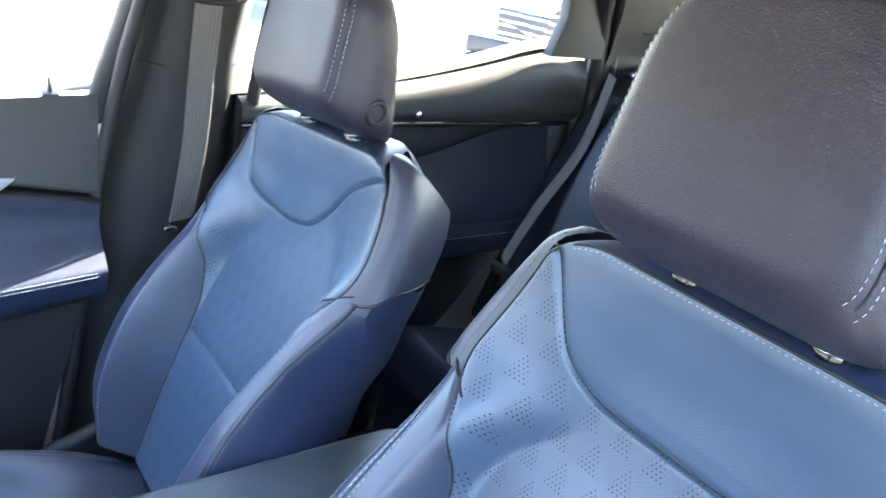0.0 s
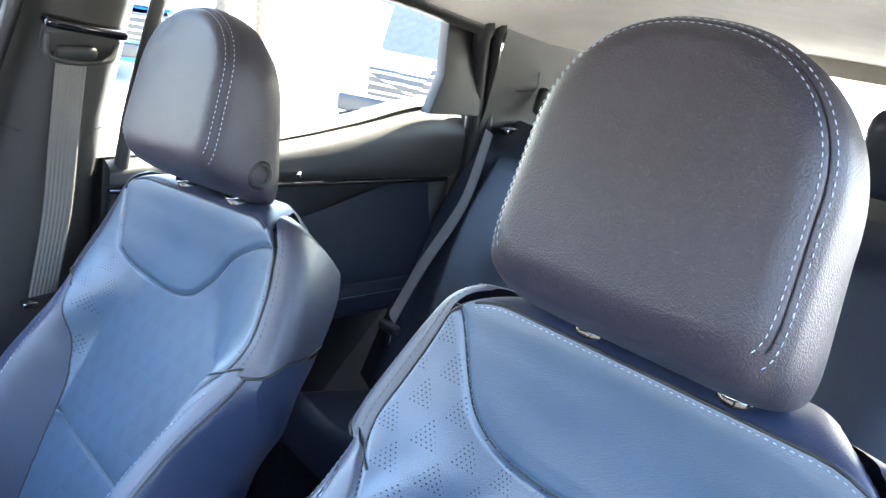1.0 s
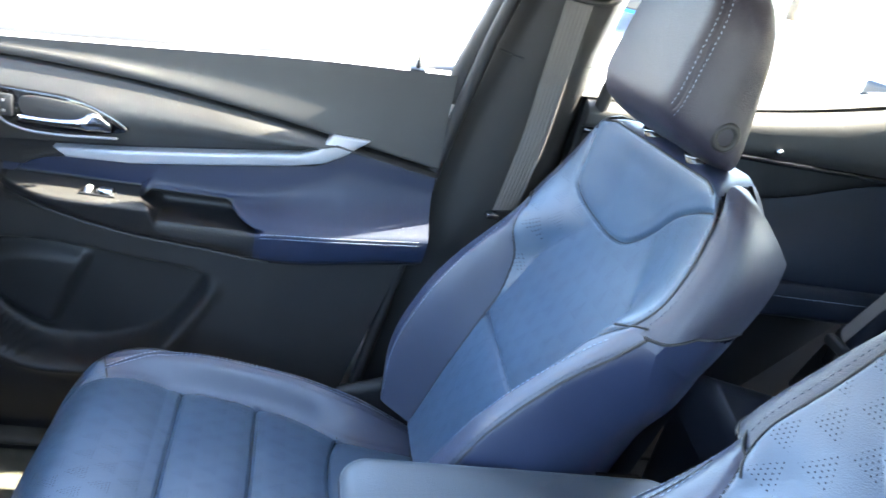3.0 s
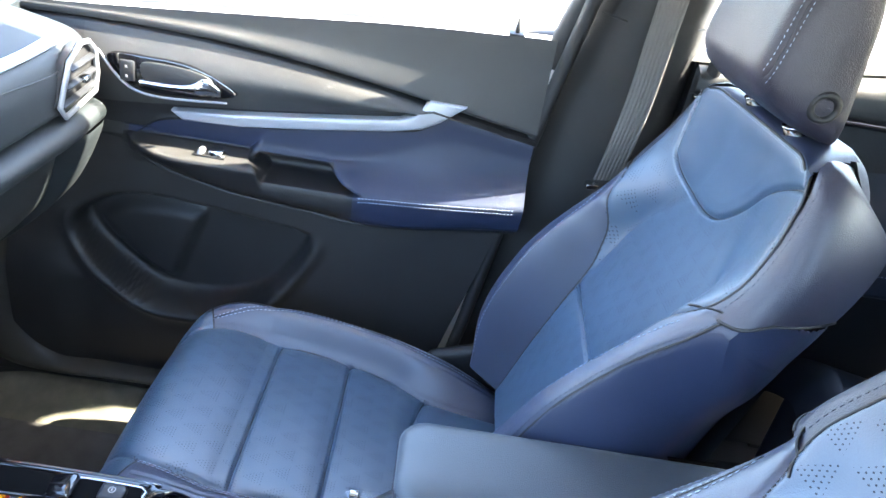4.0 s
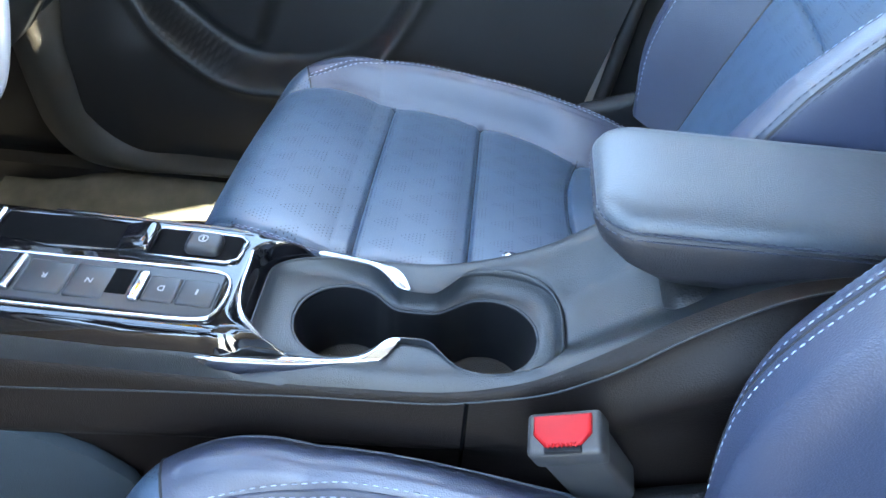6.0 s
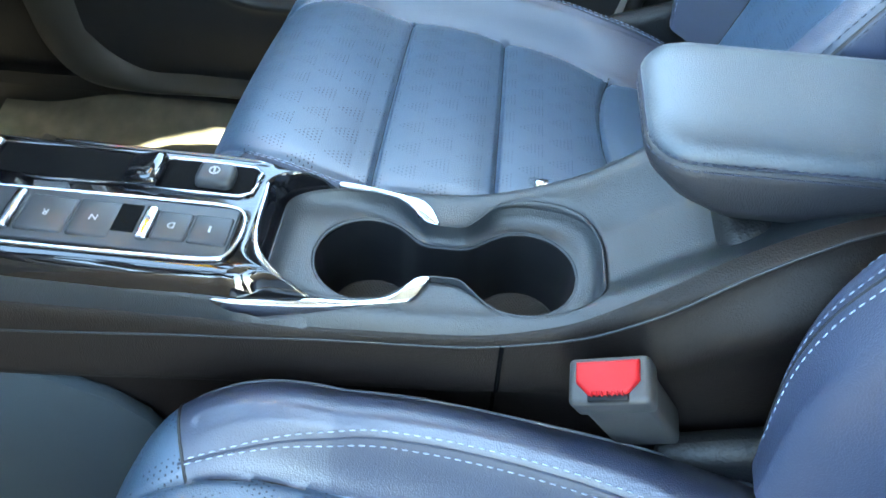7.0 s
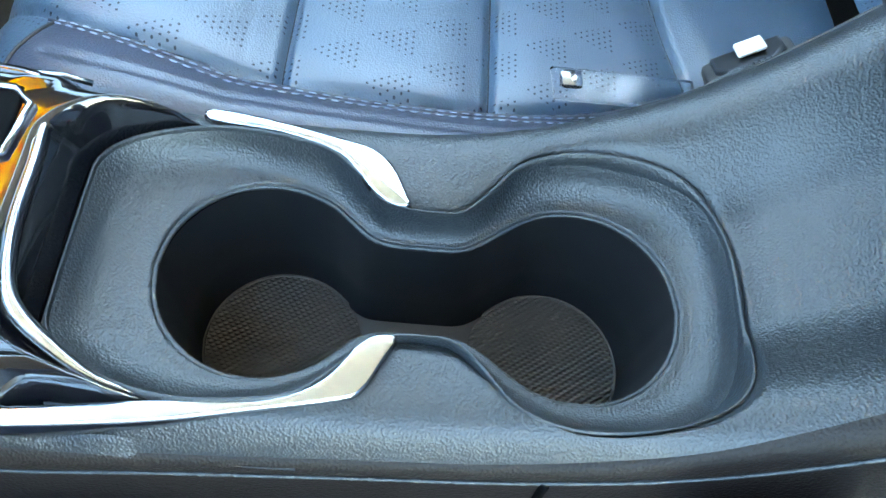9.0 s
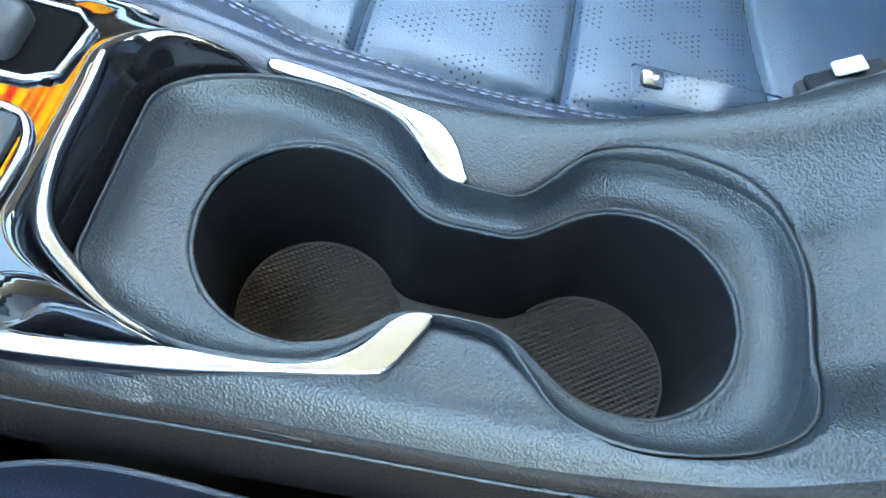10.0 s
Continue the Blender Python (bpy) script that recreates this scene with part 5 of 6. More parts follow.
# raised lip round the tray, with a groove outside it
tray_z = lambda y: TOP + .001 + .012 * max(y - .02, 0) / .3
loops = []
for t, dz in ((0, 0), (.06, .0018), (.18, .0029), (.5, .0031), (.68, .0024), (.82, -.0016), (.9, -.0030), (1, -.0030)):
    loops.append([(x, y, tray_z(y) * (1 - t) + crown(x, y) * t + dz) for x, y in mixed(tray, lip, t)])
rings("tray_lip", loops, console_grain, console)
# top skin from the lip out to the console's edge
outer_pts = [(0, .1175), (.021, .1175), (.036, .117), (.055, .112), (con_half(.09), .09), (con_half(.07), .07), (con_half(.05), .05), (con_half(.03), .03), (con_half(.018), .018), (con_half(.01), .010), (con_half(0), .001), (con_half(-.008), -.008), (con_half(-.018), -.018), (con_half(-.028), -.028), (con_half(-.04), -.040), (con_half(-.058), -.058), (con_half(-.08), -.080), (con_half(-.11), -.110), (con_half(-.135), -.135), (.04, -.135), (0, -.135)]
outer = quarter(outer_pts, N)
outer = [(x + con_mid(y) * (1 if abs(x) > .03 else abs(x) / .03), max(y, -.135)) for x, y in outer]
outer = [(max(x, brow_x(y)), y) for x, y in outer]
loops = []
for t in (0, .03, .07, .12, .25, .4, .55, .7, .8, .88, .95, 1):
    loops.append([(x, y, crown(x, y) + (-.0030 if t == 0 else -.0020 if t == .03 else -.0005 if t == .07 else 0)) for x, y in mixed(lip, outer, t)])
rings("top_skin", loops, console_grain, console, "grained console top")
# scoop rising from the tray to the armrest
# side plastic darker and browner than the top: its shade sits in the base colour
console_side = material("console side with shade in its colour", (0.0078, 0.0050, 0.0041), 0.58, bump=0.3, spec=0.24, bump_scale=900.0, kind='cell', vary=0.1)
verts, rows, cols = [], 64, 121
for i in range(rows):
    y = -.128 - .206 * i / (rows - 1)
    lo, hi = brow_x(y), lerp_table(FAR_EDGE, y)
    for j in range(cols):
        x = lo + (hi - lo) * j / (cols - 1)
        verts.append((x, y, crown(x, y) - .0006 * smooth_step((y + .136) / .008)))
mesh_part("rear_scoop", verts, grid_faces(rows, cols), console_grain, console)
# near flank: a rolled edge down to the seam, then the side panel
ys = [.50 - .86 * i / 140 for i in range(141)]
roll, side = [], []
for y in ys:
    xb, (xs, zs, w) = brow_x(y), seam_point(y)
    zb = crown(xb, y)
    for q in range(10):
        t = q / 9
        a, b, c = (1 - t) ** 2, 2 * t * (1 - t), t * t
        roll.append((a * xb + b * (xs + .25 * (xb - xs)) + c * xs, y, a * zb + b * (zb - .10 * (zb - zs)) + c * zs - (.0008 if q == 9 else 0)))
    foot = min(xs, lerp_table(NEAR_EDGE, y)) - .0035
    for q in range(32):
        fall = (zs - .24) * (q / 31) ** 2
        x = xs - .0006 + (foot - xs) * smooth_step(fall / .045) + (1 - .75 * w) * .026 * smooth_step((fall - .05) / .035)
        side.append((x, y, zs - fall))
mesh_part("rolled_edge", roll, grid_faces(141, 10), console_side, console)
mesh_part("side_panel", side, grid_faces(141, 32), console_side, console, "grained console side, shade put in as brown-black")
tube("side_seam", [(seam_point(y)[0] - .0004, y, seam_point(y)[1] - .0004) for y in [.48 - .80 * q / 120 for q in range(121)]], .0009, console_grain, console)
gap_row = min(range(141), key=lambda i: abs(ys[i] + .052))
tube("panel_gap", [(x - .0002, y, z) for x, y, z in side[gap_row * 32:gap_row * 32 + 24]], .0018, recess_shade, console)
verts, rows, cols = [], 60, 36
for i in range(rows):
    y = .50 - 1.0 * i / (rows - 1)
    xe = con_mid(y) + con_half(y)
    zt = crown(xe, y)
    for j in range(cols):
        t = j / (cols - 1)
        z = zt + (.22 - zt) * t ** 2
        verts.append((xe + flank_out(zt - z), y, z))
mesh_part("side_panel", verts, grid_faces(rows, cols), console_side, console, "far grained console side, shade put into its colour")

def on_side(y, drop):
    xe = con_mid(y) + con_half(y)
    zt = crown(xe, y)
    return (xe + (flank_out(drop) + .0004), y, zt - drop)
tube("side_seam", [on_side(.48 - .70 * q / 60, lerp_table([(-.22, .004), (-.05, .006), (.02, .007), (.09, .0085), (.30, .026), (.48, .034)], .48 - .70 * q / 60)) for q in range(61)], .0012, rubber, console)
bm = prism([(.215, .22), (.215, .455), (.232, .495), (.262, .522), (.31, .542), (.38, .552), (.5, .555), (.5, .22)], 0, -.064, -.050, .004)
for v in bm.verts:
    v.co.x -= (.56 - v.co.z) * .08
part("lower_carpet", bm, material("dark teal side carpet", (0.016, 0.026, 0.033), 0.8, bump=0.5, bump_scale=900.0, vary=0.15), console, "dark teal carpeted lower side")
# gloss black shifter panel
def panel_z(y):
    return TOP + .0215 * min(max((y - .112) / .016, 0), 1) ** .7 + .022 * max(y - .13, 0)


verts, rows, cols = [], 90, 81
for i in range(rows):
    for j in range(cols):
        x = -.0655 + .131 * j / (cols - 1)
        a = abs(x)
        y0 = lerp_table([(0, .1155), (.022, .1155), (.035, .1140), (.045, .1035), (.051, .088), (.0535, .079), (.058, .076), (.0655, .074)], a)
        y = y0 + (.50 - y0) * (i / (rows - 1)) ** 2.2
        f = min(max((y - y0) / .015, 0), 1)
        side = smooth_step((a - .048) / .012)
        ramp = TOP - .002 + (panel_z(.136) - TOP + .004) * (f * f * (3 - 2 * f)) ** .8
        z = ramp * (1 - side) + (TOP + .0030 + (panel_z(max(y, .112)) - TOP) * smooth_step((y - .085) / .05)) * side if y < .14 else panel_z(y) + .002
        z -= .013 * (max(a - .0525, 0) / .0130) ** 2 * smooth_step((y - .085) / .04) + .004 * (max(a - .052, 0) / .0135) ** 2
        if a > .052:
            x = math.copysign(.052 + (a - .052) * lerp_table([(.07, .25), (.10, .60), (.15, .90), (.25, 1.0)], y), x)
        verts.append((x, y, z))
mesh_part("gloss_panel", verts, grid_faces(rows, cols), gloss_black, console, "gloss black shifter panel")


def bar(name, x, y, sx, sy, sz, mat, parent=None, dz=0.0, bevel=.002, turn=1.3):
    return part(name, rounded_box((sx, sy, sz), bevel, 3, (x, y, panel_z(y) + .002 + dz), (turn, 0, 0)), mat, parent or console)


def on_panel(points, dz):
    return [(x, y, panel_z(y) + .002 + dz) for x, y in points]


for s in (-1, 1):
    verts = []
    for i in range(41):
        y = .03 + .47 * i / 40
        blend = smooth_step((y - .072) / .024)
        inner_z = panel_z(max(y, .112)) * smooth_step((y - .085) / .05) + TOP * (1 - smooth_step((y - .085) / .05)) - .0035
        outer_z = crown(con_half(y), y) - .0005
        inner_z -= .010 * smooth_step((y - .085) / .04)
        for q in range(6):
            t = q / 5
            x = s * (.0640 + (.0690 - .0640) * t)
            verts.append((x, y, (inner_z + (outer_z - inner_z) * t * t) * blend + (crown(x, y) - .0025) * (1 - blend)))
    mesh_part("edge_band", verts, grid_faces(41, 6), console_grain, console)
KX = -.0225
tube("panel_edge", [(.0665, y, panel_z(max(y, .112)) - .0125) for y in [.125 + .375 * q / 40 for q in range(41)]], .0013, chrome, console)
tube("shifter_frame", on_panel([(p.x, p.y) for p in curve_points([(-.052, .42, 0), (-.051, .30, 0), (-.0495, .20, 0), (-.047, .150, 0), (-.040, .1375, 0), (-.020, .1335, 0), (-.003, .1365, 0), (.003, .150, 0), (.003, .20, 0), (.001, .30, 0), (-.002, .42, 0)], 8)],   .0015), .0019, chrome, console, 8, False, "chrome frame round the gear buttons")
bar("gear_well", KX, .275, .047, .272, .004, button_grey, dz=.0005, bevel=.0015)
bar("rocker_recess", KX + .004, .214, .026, .016, .0016, recess_shade, dz=.0023, bevel=.0006)
for y, sy, mark, rise in ((.1545, .029, 'S', 0), (.1815, .026, 'D', 0), (.236, .031, 'N', 8), (.270, .036, 'R', 4), (.330, .040, 'P', -8)):
    key = bar("gear_button", KX, y, .027 if mark in "SD" else .034, sy - .001, .006, button_grey, dz=.0012, bevel=.0025, turn=1.3 + rise * .5)
    if mark != 'S':
        cu = bpy.data.curves.new("gear_letter", 'FONT')
        cu.body, cu.size, cu.extrude, cu.align_x, cu.align_y = mark, .0080, .0002, 'CENTER', 'CENTER'
        tmp = bpy.data.objects.new("letter_source", cu)
        me = bpy.data.meshes.new_from_object(tmp)
        bpy.data.objects.remove(tmp)
        ob = new("letter", me)
        me.materials.append(red_glow if mark == 'P' else letter_grey)
        ob.parent = key
        ob.matrix_world = pose(KX, y, panel_z(y) + .0065, 1.3 + rise * .5, 0, 90)
    else:
        part("mark", rounded_box((.0055, .0016, .0004), 0, 1, (KX, y, panel_z(y) + .0064)), letter_grey, key)
bar("chrome_divider", KX, .1985, .030, .0085, .010, chrome, dz=.0015)
bar("chrome_divider", KX, .2935, .036, .008, .011, chrome, dz=.002)
# flat bar, not cut in: the slot's depth is only its dark colour
bar("storage_slot", .0315, .285, .034, .105, .004, recess_shade, dz=-.0005)
tube("slot_rim", on_panel([(.015, .232), (.047, .232), (.049, .285), (.047, .338), (.015, .338), (.013, .285)], .0006), .0016, gloss_black, console, 8, True)
bar("slot_end", .0315, .336, .030, .013, .012, chrome, dz=.002, bevel=.004)
bar("saddle", .0310, .219, .033, .030, .014, gloss_black, dz=.001, bevel=.006, turn=-14)
bar("switch_well", .0305, .180, .031, .085, .003, recess_shade, dz=.0, bevel=.001)
brake = bar("parking_brake_switch", .0300, .1655, .022, .028, .014, button_grey, dz=.003, bevel=.005)
tube("brake_mark", [(.0300 + .0036 * math.cos(a), .1655 + .0036 * math.sin(a), panel_z(.1655) + .0122) for a in [2 * math.pi * k / 16 for k in range(16)]], .0006, letter_grey, brake, 5, True)
part("brake_mark", rounded_box((.004, .0012, .0005), 0, 1, (.0300, .1655, panel_z(.1655) + .0124)), letter_grey, brake)
tube("switch_frame", on_panel([(.0145, .145), (.019, .1365), (.040, .1335), (.046, .140), (.0475, .185), (.0475, .228), (.0135, .228)], .001), .0018, chrome, console, 6, True)
# gloss ridge edging the ramp before the tray; added chrome tube draws its highlight
ridge = curve_points([(.0585, .30, panel_z(.30) - .0035), (.0580, .20, panel_z(.2) - .0030), (.0560, .148, TOP + .0205), (.050, .1330, TOP + .0200), (.026, .1290, TOP + .0195), (-.008, .1275, TOP + .0195), (-.030, .1220, TOP + .0175), (-.041, .111, TOP + .0115), (-.0500, .094, TOP + .0045), (-.0535, .072, TOP - .0010)], 8)
tube("ramp_edge", ridge, lambda t: .0034 - .0028 * smooth_step((t - .7) / .3), gloss_black, console, 14)
tube("trim_line", [p + Vector((0, -.0010, .0020)) for p in ridge[14:]], lambda t: .0016 + .0016 * smooth_step((t - .45) / .2) - .0030 * smooth_step((t - .70) / .30) - .0010 * smooth_step((.1 - t) / .1), chrome, console, 8, False, "thin chrome tube in place of the ridge highlight")
# chrome strips that end beside the cup neck
far_strip = [(.0620, .079), (.0600, .058), (.0540, .0290), (.0505, .0155), (.0425, .0070), (.0310, .0012), (.0262, .0), (.0262, .0073), (.0330, .0160), (.0440, .0250), (.0485, .0330), (.0540, .052), (.0565, .079)]
near_strip = [(-.0660, .146), (-.0675, .130), (-.0655, .108), (-.0610, .074), (-.0555, .046), (-.0495, .0175), (-.0460, .0105), (-.0365, .0052), (-.0262, .0005), (-.0258, .0078), (-.0310, .0145), (-.0405, .0212), (-.0470, .0300), (-.0515, .045), (-.0525, .066), (-.0560, .090), (-.0600, .118), (-.0590, .138), (-.0605, .152)]
for outline in (far_strip, near_strip):
    fine = [(p.x, p.y) for p in curve_points([(x, y, 0) for x, y in outline], 3, True)]
    bm = prism(fine, 2, TOP - .018, TOP + .0040, .0022, 3)
    for v in bm.verts:
        v.co.z += .003 * smooth_step((v.co.y - .065) / .075)
    part("chrome_strip", bm, chrome, console, "bright chrome strip beside the cup holder")

# armrest lid
arm = thing("armrest", "slate leather console armrest with dark stitching", "armrest")
ax, aw, ay0, ay1, az = .050, .061, -.128, -.53, .793


def lid_outline(inset, front):
    """Rounded rectangle in plan; front pushes the front end back."""
    out = []
    x0, x1, y1, y0 = ax - aw + inset, ax + aw - inset, ay0 - inset - front, ay1 + inset
    r = max(.030 - inset * .5, .010)
    for cx, cy, a0 in ((x1 - r, y1 - r, 0), (x0 + r, y1 - r, 90), (x0 + r, y0 + r, 180), (x1 - r, y0 + r, 270)):
        for q in range(13):
            w = radians(a0 + 90 * q / 12)
            out.append((cx + r * math.cos(w), cy + r * math.sin(w)))
    return out


loops = []
for inset, front, dz in ((.016, .050, -.066), (.006, .034, -.062), (.002, .018, -.050), (.0, .006, -.036), (.0, .001, -.026), (.0005, .0, -.0185), (.0022, .0, -.0172), (.0008, .0, -.0158), (.0015, .0, -.012), (.004, 0, -.007), (.009, 0, -.003), (.016, 0, -.001), (.03, 0, .0005), (.046, 0, .001)):
    loops.append([(x, y, az + dz - .02 * max(-.30 - y, 0)) for x, y in lid_outline(inset, front)])
rings("lid_side", loops[:7], material("charcoal armrest vinyl", (0.0165, 0.0160, 0.0190), 0.48, bump=0.3, bump_scale=900.0, kind='cell', spec=0.4, vary=0.1), arm, "charcoal lower band of the armrest")
rings("lid", loops[6:], material("slate armrest leather", (0.032, 0.041, 0.053), 0.40, bump=0.25, bump_scale=900.0, kind='cell', sheen=0.1, vary=0.08), arm, cap=True)
for inset, dz in ((.0008, -.0145), (.0003, -.0205)):
    line = [p for p in lid_outline(inset, 0) if p[1] > -.5]
    line = [p for p in line if p[0] < ax + .04]
    far = [p for p in line if p[0] >= ax - .02]
    path = [(x, y, az + dz) for x, y in sorted(line, key=lambda p: (round(-p[1], 4), -p[0]))]
    path += [(ax - aw - .0002, -.165 - .33 * q / 20, az + dz - .02 * max(-.30 + .165 + .33 * q / 20, 0)) for q in range(21)]
    stitches("stitching", path, thread_dark, arm, .004, .002, .0007)
part("bin", rounded_box((.12, .34, .5), .02, 3, (.035, -.36, .475)), black_soft, arm)


buckle_grey = material("grey buckle plastic", (0.029, 0.028, 0.028), 0.5, bump=0.15, bump_scale=1500.0, vary=0.1)


def buckle(name, label, x, y, z, s, turn, key=red_plastic):
    root = thing(name, label, "seat belt buckle", group="belt buckles")
    m = pose(x, y, z, *turn)
    for nm, size, at, mat, bv in (("body", (.027, .047, .096), (0, 0, -.058), buckle_grey, .005), ("cap", (.031, .052, .024), (0, 0, -.012), buckle_grey, .004), ("strap", (.012, .030, .14), (0, 0, -.14), rubber, .003)):
        bm = rounded_box(size, bv, 3, at)
        bmesh.ops.transform(bm, matrix=m, verts=bm.verts)
        part(nm, bm, mat, root)
    bm = prism([(.0115, .020), (.0115, -.020), (-.002, -.020), (-.0105, -.012), (-.0105, .012), (-.002, .020)], 2, -.006, .004, .0025, 3)
    bmesh.ops.transform(bm, matrix=m, verts=bm.verts)
    button = part("release_button", bm, key, root)
    for q in range(7):
        bm = rounded_box((.0030, .0014, .0030), .0005, 1, (-.0100, -.0096 + .0032 * q, .0028))
        bmesh.ops.transform(bm, matrix=m, verts=bm.verts)
        part("grip_rib", bm, key, button)
    bm = rounded_box((.006, .026, .004), .001, 1, (-.0115, 0, -.0005))
    bmesh.ops.transform(bm, matrix=m, verts=bm.verts)
    part("slot", bm, deep_black, root)
    return root


buckle("seat_belt_buckle", "grey belt buckle with a red release button by the console", -.103, -.118, .678, -1, (-26, -14, 0))
far_buckle = buckle("seat_belt_buckle", "grey belt buckle with a pale top beside the passenger cushion", .194, -.188, .588, 1, (-30, 20, 0), button_grey)
part("label_tab", rounded_box((.014, .016, .003), .001, 1, (.199, -.186, .594), (-30, 20, 0)), white_mark, far_buckle)

# ---- outside: parked vehicles, trees ----


def vehicle(name, label, at, turn, paint, length=4.9, width=1.9, height=1.75, bonnet=.62, category="car"):
    root = thing(name, label, category, group="parked vehicles")
    m = pose(*at, 0, 0, turn)

    def add(nm, bm, mat, parent=root):
        bmesh.ops.transform(bm, matrix=m, verts=bm.verts)
        return part(nm, bm, mat, parent)
    L, W, H = length, width, height
    add("body", prism([(-L / 2, .35), (-L / 2, .95), (-L / 2 + .05, 1.0), (L / 2 - .15, H * bonnet), (L / 2, H * bonnet - .2), (L / 2, .4), (L / 2 - .1, .3), (-L / 2 + .1, .3)], 0, -W / 2, W / 2, .06, 3), paint)
    add("cabin", prism([(-L * .1, .9), (-L * .06, H), (L * .12, H), (L * .26, .98)], 0, -W / 2 + .12, W / 2 - .12, .05, 3), paint)
    add("windscreen", prism([(L * .13, H - .06), (L * .262, 1.02), (L * .266, 1.03), (L * .135, H - .05)], 0, -W / 2 + .22, W / 2 - .22, 0), dark_glass)
    for s in (-1, 1):
        add("side_window", prism([(-L * .07, 1.02), (-L * .045, H - .1), (L * .10, H - .1), (L * .20, 1.05)], 0, s * (W / 2 - .125) - .008, s * (W / 2 - .125) + .008, 0), dark_glass)
    grille = add("grille", rounded_box((W * .62, .05, .38), .03, 2, (0, L / 2 + .005, .78)), car_trim)
    for q in range(4):
        add("grille_bar", rounded_box((W * .6, .03, .03), .008, 1, (0, L / 2 + .03, .65 + .09 * q)), car_grey, grille)
    add("bumper", rounded_box((W * .96, .10, .20), .04, 3, (0, L / 2 + .01, .46)), car_trim)
    for s in (-1, 1):
        add("headlight", rounded_box((.30, .06, .20), .04, 3, (s * W * .40, L / 2 - .02, .86)), chrome)
        for y in (-L * .32, L * .31):
            bm = bmesh.new()
            bmesh.ops.create_cone(bm, cap_ends=True, segments=28, radius1=.37, radius2=.37, depth=.24)
            bmesh.ops.bevel(bm, geom=[e for e in bm.edges if len(e.link_faces) == 2 and e.calc_face_angle(0) > 1], offset=.04, segments=2, affect='EDGES')
            bmesh.ops.transform(bm, matrix=m @ pose(s * (W / 2 - .12), y, .37, 0, 90, 0), verts=bm.verts)
            tyre = part("wheel", bm, tyre_mat, root)
            bm = bmesh.new()
            bmesh.ops.create_cone(bm, cap_ends=True, segments=20, radius1=.24, radius2=.20, depth=.05)
            bmesh.ops.transform(bm, matrix=m @ pose(s * W / 2, y, .37, 0, 90 * s, 0), verts=bm.verts)
            part("rim", bm, car_grey, tyre)
    return root


GZ = -.15
vehicle("white_pickup", "white pickup with a black grille parked in the lot", (8.1, -8.8, GZ), 38, car_white, 5.6, 2.0, 1.9)
vehicle("blue_car", "bright blue car parked in the lot", (12.5, -5.6, GZ), 75, car_blue, 4.4, 1.8, 1.5, .6)
vehicle("silver_car", "silver car parked across the lot", (15, 3.5, GZ), 80, car_grey, 4.6, 1.8, 1.5, .6)


def tree(at, h, seed):
    rnd = random.Random(seed)
    root = thing("tree", "green leafy tree at the edge of the car park", "tree", group="lot trees")
    tube("trunk", curve_points([at, (at[0] + .1, at[1], at[2] + h * .3), (at[0], at[1] + .1, at[2] + h * .7)], 5), .16, bark, root, 8)
    verts, faces = [], []
    for q in range(1500):
        d = Vector((rnd.gauss(0, 1), rnd.gauss(0, 1), rnd.gauss(0, .9))).normalized() * (rnd.random() ** .4) * h * .3
        c = Vector(at) + Vector((0, 0, h * .68)) + d * (1 + .3 * math.sin(d.x * 3 + d.y * 2))
        u = Vector((rnd.uniform(-1, 1), rnd.uniform(-1, 1), rnd.uniform(-1, 1))).normalized() * .16
        w = u.orthogonal().normalized() * .10
        b0 = len(verts)
        verts += [c - u, c + w, c + u, c - w]
        faces.append((b0, b0 + 1, b0 + 2, b0 + 3))
    mesh_part("crown", verts, faces, leaf_mat, root, smooth=False)


tree((16, -9.5, GZ), 5.5, 1)
tree((20, -13, GZ), 6.5, 2)
tree((15, -15, GZ), 6.0, 3)

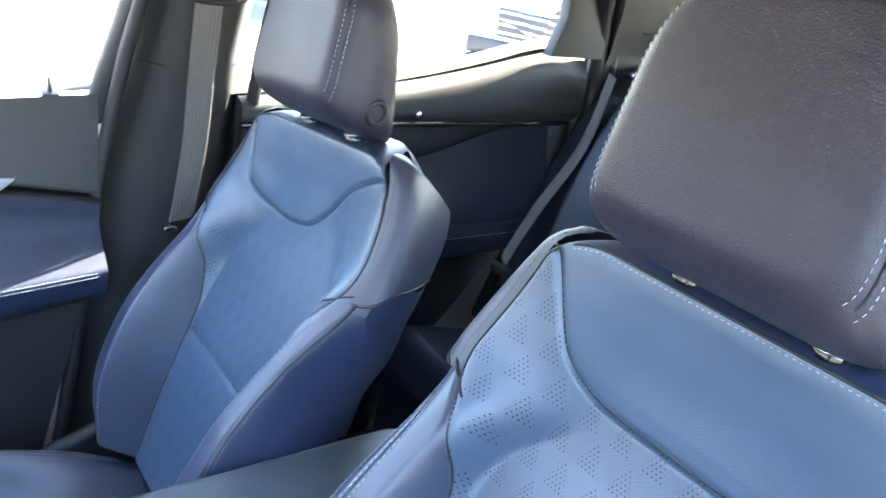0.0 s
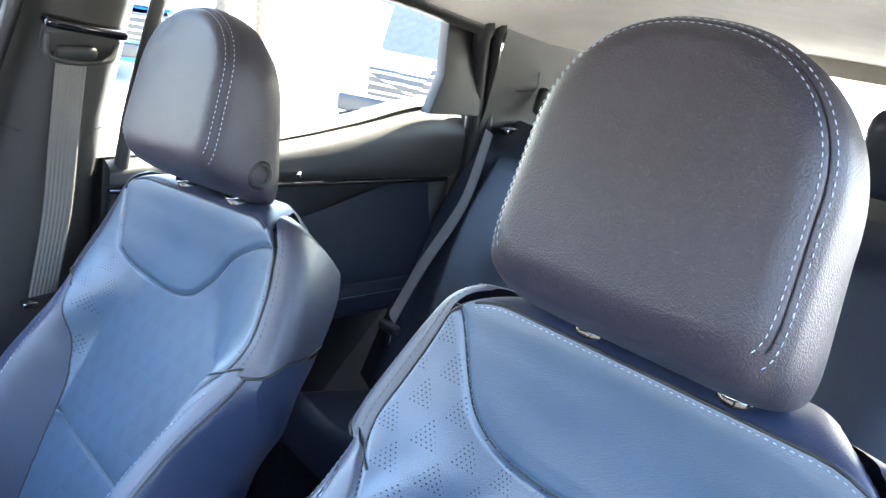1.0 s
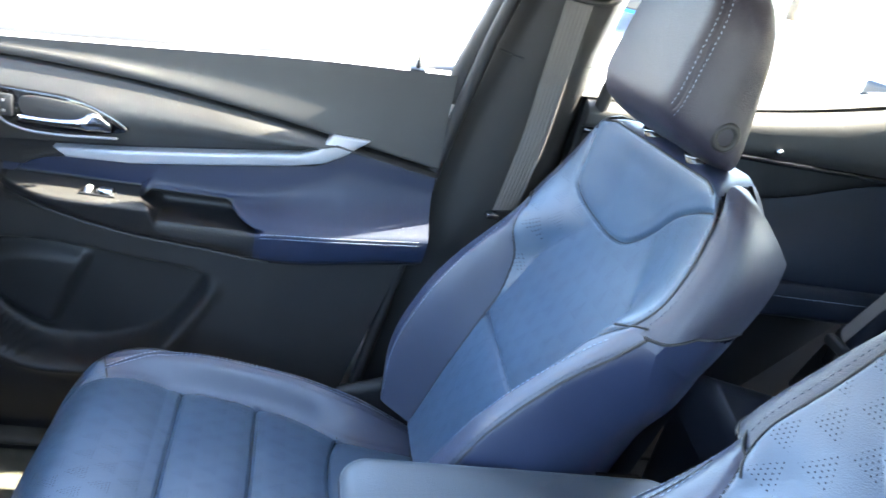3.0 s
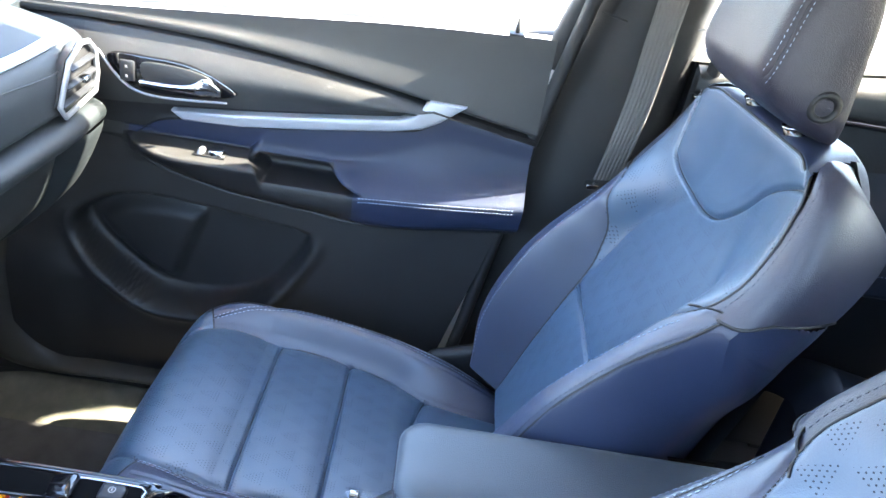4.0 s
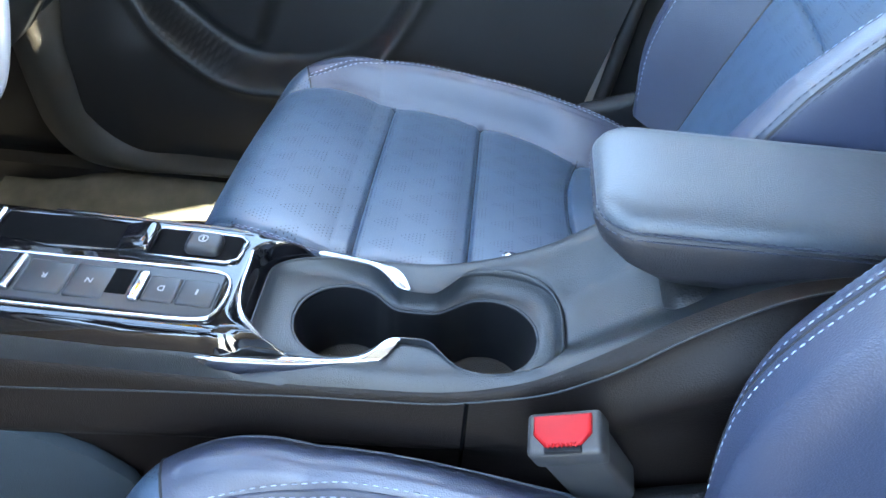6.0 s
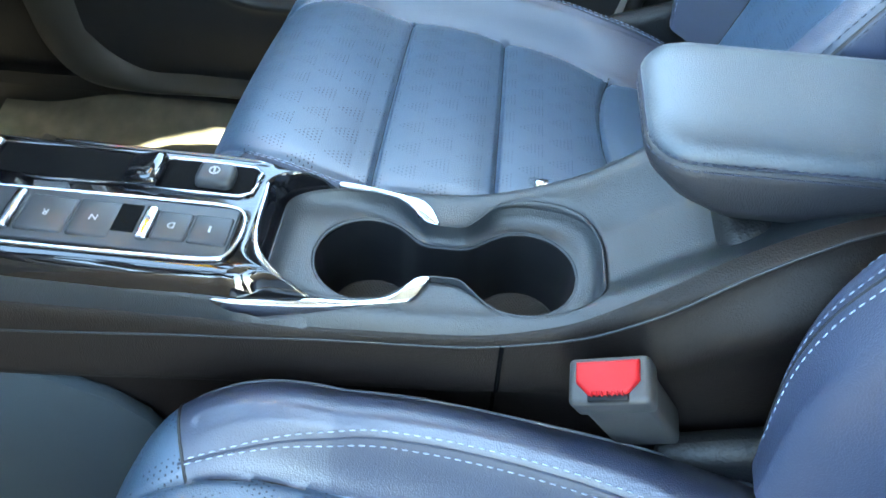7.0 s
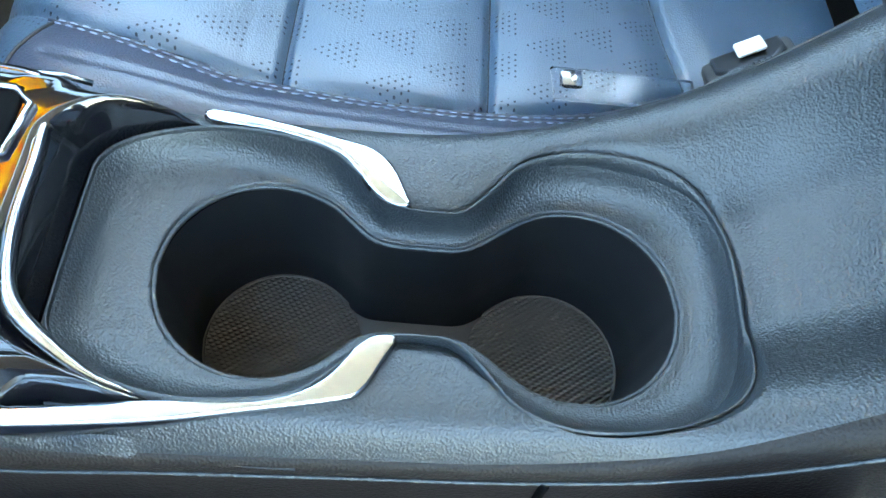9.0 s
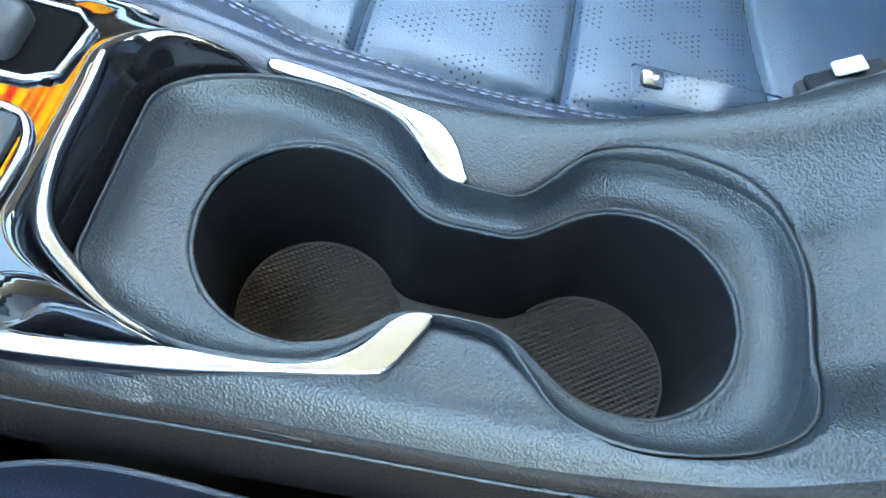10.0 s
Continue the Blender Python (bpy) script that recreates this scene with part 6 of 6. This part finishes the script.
# ---- yellow lettering sheet on the windscreen ----
def lit_through(name, color):
    """Thin printed film that lets daylight through."""
    m = material(name, color, 0.6)
    nt = m.node_tree
    b = nt.nodes["Principled BSDF"]
    tr = nt.nodes.new("ShaderNodeBsdfTranslucent")
    tr.inputs["Color"].default_value = (*color, 1)
    mix = nt.nodes.new("ShaderNodeMixShader")
    mix.inputs["Fac"].default_value = 0.85
    nt.links.new(b.outputs["BSDF"], mix.inputs[1])
    nt.links.new(tr.outputs["BSDF"], mix.inputs[2])
    nt.links.new(mix.outputs["Shader"], nt.nodes["Material Output"].inputs["Surface"])
    return m


sticker = thing("windscreen_sticker", "yellow film sticker with red and orange bars on the windscreen", "sticker")
paper, paper_red, paper_orange = lit_through("yellow film", (0.98, 0.66, 0.03)), lit_through("red print", (0.85, 0.04, 0.03)), lit_through("orange print", (0.90, 0.36, 0.02))
sm = pose(.44, .475, 1.357, 145.5, 0, 0)
for nm, size, at, mt in [("card", (.34, .22, .001), (0, 0, 0), paper), ("bar", (.30, .016, .001), (0, .090, .001), paper_red), ("bar", (.30, .012, .001), (.01, -.092, .001), paper_red)] + [("letter_bar", (.018, .085, .001), (-.13 + .036 * q, .012, .001), paper_orange) for q in range(8)] + [("bar", (.24, .020, .001), (0, -.060, .001), paper_orange)]:
    bm = rounded_box(size, 0, 1, at)
    bmesh.ops.transform(bm, matrix=sm, verts=bm.verts)
    part(nm, bm, mt, sticker)
screen = thing("windscreen", "clear windscreen above the dashboard", "windscreen", kind="structure")
pane = mesh_part("pane", [(-.62, .98, 1.02), (.62, .98, 1.02), (.52, .28, 1.50), (-.52, .28, 1.50)], [(0, 1, 2, 3)], clear_glass, screen, smooth=False)
pane.visible_shadow = False
# passenger buckle strap and clear tab by the far cushion
tab = thing("clear_tab", "clear plastic belt tab lying on the seat cushion", "plastic tab")
part("tab", rounded_box((.022, .092, .003), .001, 1, (.183, -.121, .5655), (8, -8, 6)), clear_plastic, tab)
part("stud", rounded_box((.012, .014, .006), .003, 2, (.181, -.087, .572), (8, -8, 6)), chrome, tab)

# unseen plain wall, added ahead of the car to block low sky
ahead = thing("sky_block_wall", "unseen grey wall added ahead to cut light through the windscreen", "wall", kind="structure")
part("render", prism([(-14, 4.0), (12, 4.0), (12, 4.3), (-14, 4.3)], 2, -.15, 2.3, 0), material("grey sky block wall", (0.12, 0.12, 0.12), 0.9, bump=0.4, bump_scale=40.0, vary=0.15, wear=1.0), ahead, "", False)
